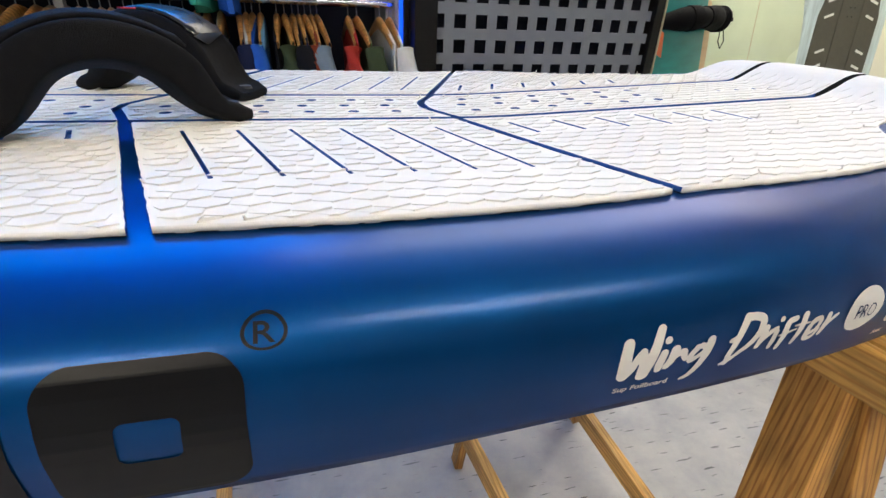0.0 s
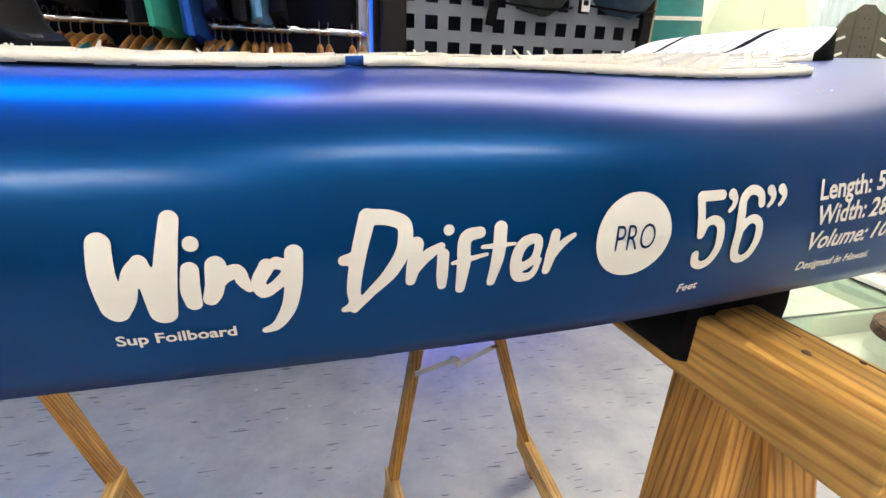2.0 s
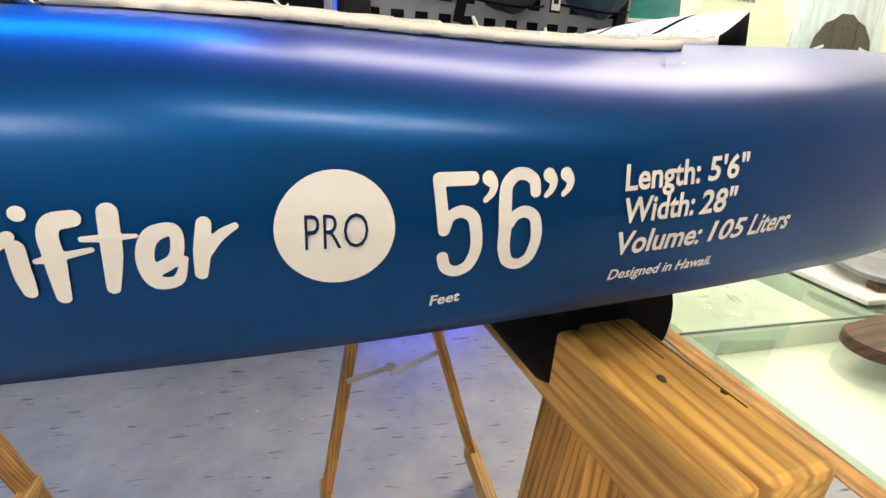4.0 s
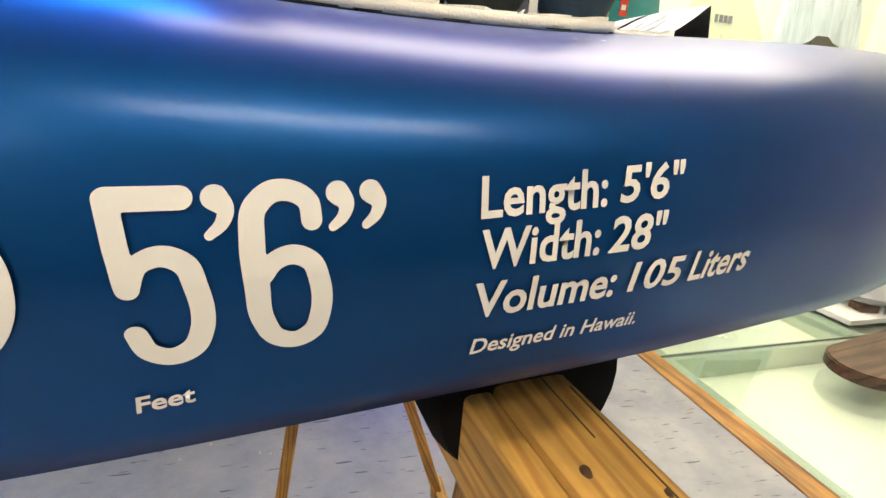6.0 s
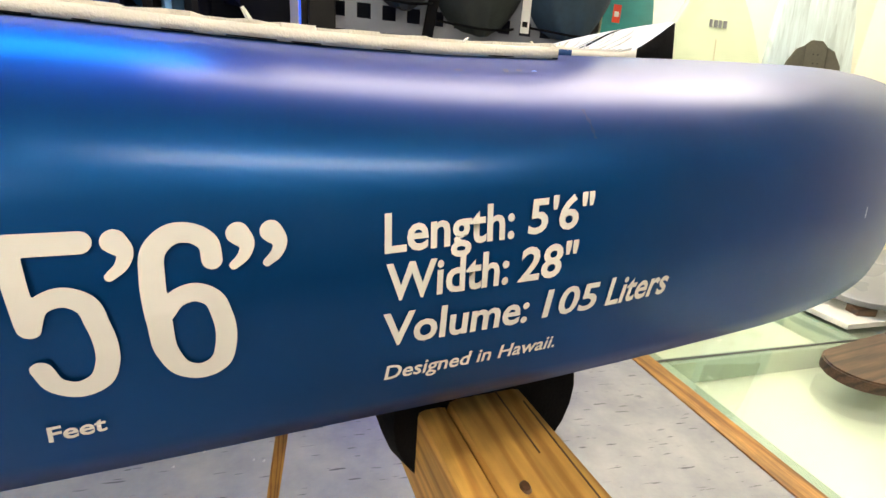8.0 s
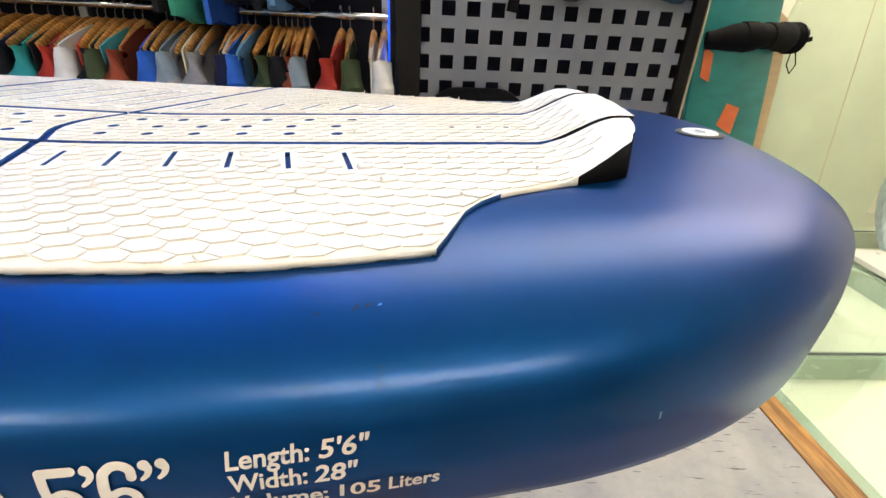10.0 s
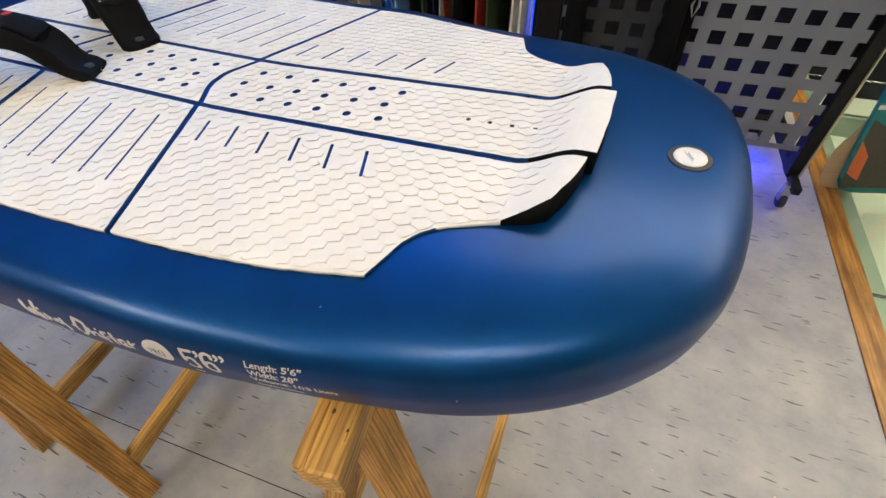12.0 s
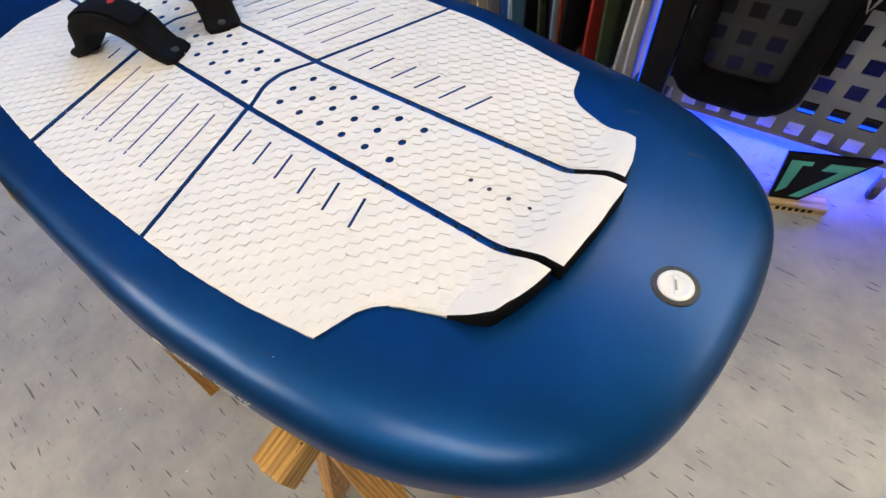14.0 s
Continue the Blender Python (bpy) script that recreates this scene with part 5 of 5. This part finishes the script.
def hanger_mesh():
    bm = bmesh.new()
    tube(bm, [(0, s * 0.205, -0.072 - 0.062 * abs(s) ** 1.4) for s in [k / 6 - 1 for k in range(13)]], [0.012 + 0.010 * (1 - abs(k / 6 - 1)) for k in range(13)], 10)
    for v in bm.verts:
        v.co.x *= 0.55
    return bm


def hook_mesh():
    bm = bmesh.new()
    tube(bm, [(0, 0, -0.072), (0, 0, -0.035), (0, 0.012, -0.020), (0, 0.018, 0.0), (0, 0.008, 0.016), (0, -0.008, 0.016), (0, -0.015, 0.006)], 0.0018, 6)
    return bm


def garment_mesh(length, width, thick, seed, sleeve):
    """A folded-over garment on its hanger: sloping shoulders, creased sides, a soft hem."""
    rr = random.Random(seed)
    bm = bmesh.new()
    nz, ny = 12, 14
    ph = [rr.random() * 6 for _ in range(4)]
    front, back = [], []
    for j in range(nz + 1):
        t = j / nz
        a, b = [], []
        for i in range(ny + 1):
            s = i / ny * 2 - 1
            y = s * width / 2 * (1 + 0.05 * math.sin(3 * t + ph[0]) - 0.06 * t)
            top = -0.064 - 0.060 * abs(s) ** 1.4
            z = top + (-length - top) * t + 0.012 * math.sin(4 * s + ph[1]) * t
            w = thick / 2 * (0.55 + 0.6 * t) * (1 - 0.6 * s ** 4)
            wav = 0.010 * math.sin(7 * s + ph[2]) * t + 0.006 * math.sin(5 * t + ph[3])
            a.append(bm.verts.new((w + wav, y, z)))
            b.append(bm.verts.new((-w + wav, y, z)))
        front.append(a)
        back.append(b)
    for R, flip in ((front, False), (back, True)):
        for A, B in zip(R, R[1:]):
            for i in range(ny):
                q = (A[i], A[i + 1], B[i + 1], B[i])
                bm.faces.new(q[::-1] if flip else q)
    for A, B in ((front[0], back[0]), (front[-1], back[-1])):
        for i in range(ny):
            bm.faces.new((A[i], A[i + 1], B[i + 1], B[i]))
    for i in (0, ny):
        for j in range(nz):
            bm.faces.new((front[j][i], front[j + 1][i], back[j + 1][i], back[j][i]))
    bmesh.ops.recalc_face_normals(bm, faces=bm.faces)
    return bm


def sleeve_mesh(length, width, seed):
    rr = random.Random(seed)
    bm = bmesh.new()
    x = 0.012 if seed % 2 else -0.012
    tube(bm, [(x, -width / 2 + 0.01, -0.14), (x * 1.4, -width / 2 - 0.018, -0.14 - length * 0.4), (x * 1.2, -width / 2 - 0.010, -0.14 - length)], [0.030, 0.036, 0.032], 10)
    return bm


CLOTH = {
    "black": (0.010, 0.010, 0.013), "navy": (0.010, 0.014, 0.045), "white": (0.68, 0.67, 0.66), "grey": (0.30, 0.30, 0.33), "cream": (0.62, 0.56, 0.45),
    "red": (0.42, 0.04, 0.03), "rust": (0.28, 0.06, 0.03), "teal": (0.03, 0.33, 0.33), "cyan": (0.08, 0.42, 0.52), "blue": (0.02, 0.10, 0.45),
    "sky": (0.16, 0.36, 0.60), "green": (0.05, 0.36, 0.24), "olive": (0.05, 0.07, 0.035), "slate": (0.20, 0.26, 0.32),
}
CLOTH_MAT = {k: mat(k + "_cloth", v, rough=0.85, var=0.14, scale=45, bump=0.5, bump_scale=800, spec=0.2) for k, v in CLOTH.items()}
HANG, HOOK = None, None


def garment(x, color, z_rail, length, width, thick, seed, word, sleeve=0.0):
    global HANG, HOOK
    e = thing("garment", f"{color} {word} on a wooden hanger on the rack", "garment", group="clothes on the rack")
    e.matrix_basis = RACK @ pose(x, 0, z_rail + 0.0125, 0, 0, random.Random(seed).uniform(-4, 4))
    part("cloth", garment_mesh(length, width, thick, seed, sleeve), CLOTH_MAT[color], e, smooth=50)
    if sleeve:
        part("sleeve", sleeve_mesh(sleeve, width, seed), CLOTH_MAT[color], e, smooth=50)
    for key, build, material in (("hanger", hanger_mesh, M_HANGER), ("hook", hook_mesh, M_STEEL)):
        have = HANG if key == "hanger" else HOOK
        if have is None:
            o = part(key, build(), material, e, smooth=60)
            if key == "hanger":
                HANG = o.data
            else:
                HOOK = o.data
        else:
            o = new(key, have)
            o.parent = e


low = [(-0.755, "teal"), (-0.72, "black"), (-0.68, "red"), (-0.65, "white"), (-0.625, "red"), (-0.595, "olive"), (-0.57, "black"), (-0.535, "cyan"), (-0.51, "rust"),
       (-0.435, "blue"), (-0.41, "black"), (-0.375, "slate"), (-0.34, "grey"), (-0.31, "cream"), (-0.27, "grey"), (-0.215, "navy"), (-0.195, "white"), (-0.175, "blue"),
       (-0.15, "sky"), (-0.10, "black"), (-0.075, "olive"), (-0.05, "black"), (-0.03, "navy"), (-0.01, "slate"), (0.01, "rust"), (0.03, "black"),
       (0.135, "red"), (0.165, "olive"), (0.245, "white"), (0.28, "white")]
extra = ["navy", "black", "red", "grey", "teal", "black", "white", "navy", "slate", "rust", "black", "olive", "grey", "blue", "black", "cream", "navy", "red", "black", "teal"]
low = [(-0.80 - 0.048 * k, c) for k, c in enumerate(extra)] + low
for k, (x, c) in enumerate(low):
    garment(x - 0.285, c, 0.985, 0.78 + 0.06 * ((k * 7) % 5) / 5, 0.44, 0.022, 100 + k, "shirt", 0.18 if k % 3 else 0.0)
up = [(-0.62, "black", 0.78), (-0.55, "black", 0.80), (-0.47, "navy", 0.76), (-0.40, "black", 0.83), (-0.335, "green", 0.86), (-0.265, "blue", 0.87), (-0.21, "navy", 0.80), (-0.17, "sky", 0.74),
      (-0.125, "black", 0.82), (-0.075, "sky", 0.81), (-0.02, "black", 0.80), (0.06, "navy", 0.70), (0.12, "black", 0.66)]
up = [(-0.70 - 0.085 * k, ("black", "navy", "black", "slate", "black", "olive")[k % 6], 0.76 + 0.02 * (k % 4)) for k in range(12)] + up
for k, (x, c, l) in enumerate(up):
    garment(x - 0.285 + 0.03, c, 1.80, l, 0.46, 0.035, 300 + k, "top")


# ---------------------------------------------------------------- display floor things
def plank_board(name, label, cat, outline, thick, material, at, rx, rz, ry=0.0):
    """A board standing on its tail: an outline (x, z) given for one half, thick, with rounded rails."""
    e = thing(name, label, cat, group="boards on the display floor")
    e.matrix_basis = pose(*at, rx, ry, rz)
    pts = smooth_line(outline, 40).tolist()
    full = [(x, z) for x, z in pts] + [(-x, z) for x, z in pts[::-1] if x > 1e-4]
    bm = bmesh.new()
    rings = []
    for s, y in ((0.93, -thick / 2), (0.985, -thick * 0.36), (1.0, 0.0), (0.985, thick * 0.36), (0.93, thick / 2)):
        cz = sum(z for _, z in full) / len(full)
        rings.append([bm.verts.new((x * s, y, cz + (z - cz) * (1 - (1 - s) * 0.35))) for x, z in full])
    n = len(full)
    for A, B in zip(rings, rings[1:]):
        for i in range(n):
            bm.faces.new((A[i], A[(i + 1) % n], B[(i + 1) % n], B[i]))
    bm.faces.new(rings[0])
    bm.faces.new(rings[-1])
    bmesh.ops.recalc_face_normals(bm, faces=bm.faces)
    part("shell", bm, material, e, smooth=40)
    return e


M_PALE = mat("pale_green_resin", (0.60, 0.68, 0.50), rough=0.25, var=0.10, scale=5)
M_STREAK = mat("white_blue_resin", (0.55, 0.66, 0.70), rough=0.3, var=0.30, scale=14, stretch=(6, 1, 0.6))
M_TEAL = mat("teal_board_print", (0.012, 0.21, 0.21), rough=0.3, var=0.35, scale=8, stretch=(1, 1, 2.5))
M_BEIGE = mat("beige_plywood", (0.52, 0.38, 0.22), rough=0.45, var=0.12, scale=18, stretch=(0.3, 1, 6))
M_PADG = mat("dark_traction_foam", (0.085, 0.080, 0.062), rough=0.8, var=0.2, scale=200, bump=0.5, bump_scale=900)
M_ORANGE = mat("orange_print", (0.75, 0.16, 0.05), rough=0.4, var=0.2, scale=20)
M_GREYB = mat("grey_resin", (0.22, 0.23, 0.25), rough=0.3, var=0.1, scale=10)

sb = plank_board("surfboard", "pale green surfboard leaning against the cream wall", "surfboard",
                 [(0.0, 0.0), (0.14, 0.01), (0.25, 0.12), (0.335, 0.42), (0.365, 0.75), (0.35, 0.95), (0.30, 1.15), (0.215, 1.33), (0.12, 1.47), (0.04, 1.55), (0.0, 1.56)], 0.06, M_PALE, (2.25, 1.66, 0.006), -7, 2)
for k, w in enumerate((0.018, 0.022, 0.018, 0.022)):
    part("print_bar", boxed((-0.055 + 0.028 * k, -0.0335, 1.275), (-0.055 + 0.028 * k + w, -0.0325, 1.310)), M_GREYB, sb, "grey printed bar")
part("stringer", boxed((-0.0012, -0.0322, 0.1), (0.0012, -0.0312, 1.22)), M_BEIGE, sb, "thin wooden stringer")
sb2 = plank_board("surfboard", "white and pale blue streaked surfboard with a dark traction pad", "surfboard",
                  [(0.0, 0.0), (0.13, 0.01), (0.21, 0.14), (0.27, 0.5), (0.28, 0.85), (0.26, 1.2), (0.20, 1.55), (0.11, 1.8), (0.04, 1.9), (0.0, 1.92)], 0.06, M_STREAK, (2.88, 1.68, 0.006), -7, -4)
side_piece = [(-0.20, 0.66), (-0.072, 0.66), (-0.072, 1.240), (-0.115, 1.222), (-0.165, 1.15), (-0.195, 1.02)]
for pts in (side_piece, [(-x, z) for x, z in side_piece][::-1], [(-0.066, 0.66), (0.066, 0.66), (0.066, 1.243), (0.032, 1.270), (-0.032, 1.270), (-0.066, 1.243)]):
    part("traction_pad", plate(pts, -0.042, -0.031), M_PADG, sb2, "dark grey traction pad piece")
for k in range(5):
    for x in (-0.014, 0.014):
        bm = bmesh.new()
        bmesh.ops.create_cone(bm, cap_ends=True, segments=8, radius1=0.004, radius2=0.004, depth=0.001, matrix=Matrix.Translation((x + 0.006 * (k % 2), -0.0424, 1.02 + 0.045 * k)) @ Matrix.Rotation(radians(90), 4, "X"))
        part("pad_hole", bm, M_BLACKP, sb2, "small dark hole in the traction pad")
for sx in (-0.135, 0.135):
    for z in (0.76, 0.84, 1.02, 1.10):
        bm = bmesh.new()
        bar(bm, (sx - 0.028, -0.0428, z + (0.010 if sx > 0 else -0.010)), (sx + 0.028, -0.0428, z - (0.010 if sx > 0 else -0.010)), 0.013, 0.0012, (0, 1, 0))
        part("pad_slot", bm, M_CAP, sb2, "pale slot in the traction pad")

kb = plank_board("kiteboard", "teal kiteboard with orange marks in a clear wrap", "kiteboard",
                 [(0.0, 0.0), (0.10, 0.003), (0.138, 0.02), (0.148, 0.08), (0.165, 0.4), (0.172, 0.72), (0.165, 1.0), (0.148, 1.36), (0.138, 1.41), (0.10, 1.43), (0.0, 1.434)], 0.022, M_TEAL, (1.602, 1.368, 0.012), -5, 13, -3.1)
part("stripe", boxed((-0.160, -0.0135, 0.335), (0.160, -0.0120, 0.350)), M_CAP, kb, "white stripe")
part("stripe", boxed((-0.160, -0.0135, 1.094), (0.160, -0.0120, 1.109)), M_CAP, kb, "white stripe")
for pts in ([(-0.142, 0.09), (-0.095, 0.06), (-0.105, 0.16), (-0.148, 0.22)], [(0.142, 0.09), (0.095, 0.06), (0.105, 0.16), (0.148, 0.22)], [(-0.03, 0.66), (0.04, 0.62), (0.06, 0.72), (0.0, 0.74)], [(-0.14, 0.84), (-0.10, 0.82), (-0.10, 0.92), (-0.14, 0.94)]):
    part("mark", plate(pts, -0.0136, -0.0121), M_ORANGE, kb, "orange printed mark")
part("chevron", plate([(-0.150, 0.30), (0.0, 0.21), (0.150, 0.30), (0.140, 0.03), (-0.140, 0.03)], -0.0130, -0.0119), M_PADG, kb, "dark printed chevron")


def binding(z, x0, x1, label):
    """A soft boot: narrow at the toe, strapped over the instep, with an open ribbed collar and a pull tab."""
    n = 24
    line = [(x0 + (x1 - x0) * k / n, -0.050 - 0.050 * math.sin(math.pi * min(1, k / n * 1.1)), z + 0.010 * math.sin(3 * k / n)) for k in range(n + 1)]
    swell = [0.030 + 0.016 * smoothstep(0.0, 0.25, k / n) - 0.006 * smoothstep(0.30, 0.55, k / n) + 0.011 * smoothstep(0.62, 0.85, k / n) for k in range(n + 1)]
    bm = bmesh.new()
    tube(bm, line, swell, 18)
    st = part("foot_binding", bm, M_NEO, kb, label, 60)
    for k0, wide, material, word in ((7, 3, M_NEO, "black instep strap"), (13, 2, M_NEO, "black ankle strap")):
        bm = bmesh.new()
        tube(bm, line[k0:k0 + wide + 1], [r + 0.004 for r in swell[k0:k0 + wide + 1]], 18)
        part("strap", bm, material, st, word, 50)
    e = line[-1]
    bm = bmesh.new()
    for k in range(4):
        tube(bm, [(e[0] - 0.026 + 0.011 * k, e[1], e[2]), (e[0] - 0.021 + 0.011 * k, e[1], e[2]), (e[0] - 0.016 + 0.011 * k, e[1], e[2])], [0.050, 0.054, 0.050], 18)
    part("collar", bm, M_NEO, st, "ribbed black collar", 60)
    bm = bmesh.new()
    tube(bm, [(e[0] + 0.012, e[1], e[2]), (e[0] + 0.020, e[1], e[2] - 0.002), (e[0] + 0.026, e[1], e[2] - 0.004)], [0.046, 0.050, 0.040], 18)
    part("collar_rim", bm, M_SHINY, st, "glossy collar rim", 50)
    bm = bmesh.new()
    bar(bm, (e[0] + 0.018, e[1] - 0.030, e[2] - 0.012), (e[0] + 0.062, e[1] - 0.026, e[2] - 0.004), 0.016, 0.004, (0, 1, 0), 0.0015)
    part("pull_tab", bm, M_NEO, st, "black pull tab")
    part("patch", boxed((e[0] - 0.062, e[1] - 0.0580, e[2] + 0.002), (e[0] - 0.048, e[1] - 0.0500, e[2] + 0.024), 0.001), M_STEEL, st, "small grey patch")
    bm = bmesh.new()
    tube(bm, [(e[0] - 0.03, e[1] - 0.04, e[2] - 0.03), (e[0] - 0.05, e[1] - 0.05, e[2] - 0.09), (e[0] - 0.03, e[1] - 0.05, e[2] - 0.12), (e[0] - 0.005, e[1] - 0.045, e[2] - 0.09), (e[0] - 0.015, e[1] - 0.04, e[2] - 0.04)], 0.0022, 6)
    part("cord", bm, M_NEO, st, "loop of black cord")


binding(0.962, -0.17, 0.190, "black soft foot binding")
binding(0.475, -0.15, 0.20, "black soft foot binding")
bb = plank_board("plywood_panel", "beige plywood panel leaning behind the kiteboard", "panel",
                 [(0.0, 0.0), (0.19, 0.002), (0.228, 0.02), (0.242, 0.06), (0.243, 0.13), (0.236, 0.18), (0.212, 0.215), (0.196, 0.26), (0.193, 0.50), (0.192, 0.98), (0.182, 1.04), (0.15, 1.06), (0.0, 1.062)], 0.018, M_BEIGE, (1.640, 1.403, 0.008), -5, 13, -3.1)

# a low round-ended board lying on the display floor, and a grey one beyond it
lb = thing("balance_board", "dark brown round-ended board lying on the display floor", "board")
lb.matrix_basis = pose(2.325, 0.655, 0.0, 0, 0, 12)
oval = [(-0.14 - 0.15 * math.cos(radians(a)), 0.125 * math.sin(radians(a))) for a in range(-90, 91, 10)] + [(0.5, 0.125), (0.5, -0.125)]
bm = bmesh.new()
lo_, hi_ = [bm.verts.new((x, y, 0.03)) for x, y in oval], [bm.verts.new((x, y, 0.075)) for x, y in oval]
bm.faces.new(lo_)
bm.faces.new(hi_[::-1])
for i in range(len(oval)):
    bm.faces.new((lo_[i], hi_[i], hi_[(i + 1) % len(oval)], lo_[(i + 1) % len(oval)]))
bmesh.ops.recalc_face_normals(bm, faces=bm.faces)
bmesh.ops.bevel(bm, geom=[e for e in bm.edges if abs(e.verts[0].co.z - e.verts[1].co.z) < 1e-6], offset=0.006, segments=2, affect="EDGES")
part("deck", bm, M_BROWN, lb, smooth=50)
part("foot", boxed((-0.02, -0.09, 0.0), (0.02, 0.09, 0.03), 0.003), M_RUBBER, lb)
part("foot", boxed((0.38, -0.09, 0.0), (0.42, 0.09, 0.03), 0.003), M_RUBBER, lb)

plinth = thing("display_plinth", "low white plinth on the glazed display floor", "plinth", (2.555, 0.965, 0.001), 3)
part("top", boxed((0.0, 0.0, 0.008), (1.0, 0.72, 0.034), 0.004), M_CAP, plinth)
part("base", boxed((0.03, 0.03, 0.0), (0.97, 0.69, 0.0075)), M_RUBBER, plinth)

gb = thing("grey_board", "grey round-ended board resting on a dark foot on the plinth", "board")
gb.matrix_basis = pose(3.02, 1.16, 0.14, 8, -10, -12)
oval = [(0.36 * math.copysign(abs(math.cos(a)) ** 0.85, math.cos(a)), 0.27 * math.copysign(abs(math.sin(a)) ** 0.85, math.sin(a))) for a in [k * math.tau / 40 for k in range(40)]]
bm = bmesh.new()
rings = []
for s_, z_ in ((0.90, 0.0), (0.985, 0.012), (1.0, 0.026), (0.985, 0.040), (0.90, 0.050)):
    rings.append([bm.verts.new((x * s_, y * s_, z_)) for x, y in oval])
for A, B in zip(rings, rings[1:]):
    for k in range(40):
        bm.faces.new((A[k], A[(k + 1) % 40], B[(k + 1) % 40], B[k]))
bm.faces.new(rings[0][::-1])
bm.faces.new(rings[-1])
bmesh.ops.recalc_face_normals(bm, faces=bm.faces)
part("shell", bm, M_GREYB, gb, smooth=45)
bm = bmesh.new()
bar(bm, (-0.26, -0.16, 0.004), (-0.26, -0.16, -0.075), 0.09, 0.07, (0, 1, 0), 0.006)
part("foot", bm, M_BROWN, gb, "dark brown foot")
bm = bmesh.new()
bar(bm, (0.22, 0.10, 0.004), (0.22, 0.10, -0.14), 0.09, 0.07, (0, 1, 0), 0.006)
part("foot", bm, M_BROWN, gb, "dark brown foot")

# crumpled clear wrapping film that lies on the glass beside the kiteboard
M_FILM = mat("clear_film", (0.97, 0.98, 0.97), rough=0.08, var=0.01, trans=1.0, alpha=0.45, rough_var=0.02)
film = thing("wrapping_film", "crumpled clear plastic film lying on the glass floor", "plastic film", (1.93, 1.08, 0.001), 14)
rr = random.Random(21)
bm = bmesh.new()
nf = 13
grid_ = [[bm.verts.new((-0.19 + 0.38 * i / nf + rr.uniform(-0.008, 0.008), -0.12 + 0.24 * k / nf + rr.uniform(-0.006, 0.006) + 0.03 * math.sin(i * 0.9),
                        0.002 + 0.030 * rr.random() * (1 - abs(2 * k / nf - 1) ** 3) * (1 - abs(2 * i / nf - 1) ** 3))) for k in range(nf + 1)] for i in range(nf + 1)]
for i in range(nf):
    for k in range(nf):
        q = (grid_[i][k], grid_[i + 1][k], grid_[i + 1][k + 1], grid_[i][k + 1])
        bm.faces.new(q[:3])
        bm.faces.new((q[0], q[2], q[3]))
part("sheet", bm, M_FILM, film)

# ---- scraps on the floor
scraps = [(0.001, 0.555), (0.178, 0.552), (0.203, 0.545), (0.058, 0.598), (0.242, 0.622), (-0.10, 0.69), (-0.358, -0.648), (0.93, 0.06), (0.98, -0.30), (-0.05, -0.62), (1.2, 0.1), (0.55, 0.75)]
rr = random.Random(8)
for x, y in scraps:
    bm = bmesh.new()
    n = 5
    ring = [bm.verts.new((x + 0.004 * (0.5 + rr.random()) * math.cos(k * math.tau / n), y + 0.004 * (0.5 + rr.random()) * math.sin(k * math.tau / n), 0.0012)) for k in range(n)]
    top = bm.verts.new((x, y, 0.0035))
    for k in range(n):
        bm.faces.new((ring[k], ring[(k + 1) % n], top))
    bm.faces.new(ring[::-1])
    for v in ring:
        v.co.z = 0.0
    tagged(link_mesh("paper_scrap", bm, M_WHITE), "tiny white scrap on the grey floor", "scrap", "scraps on the floor")
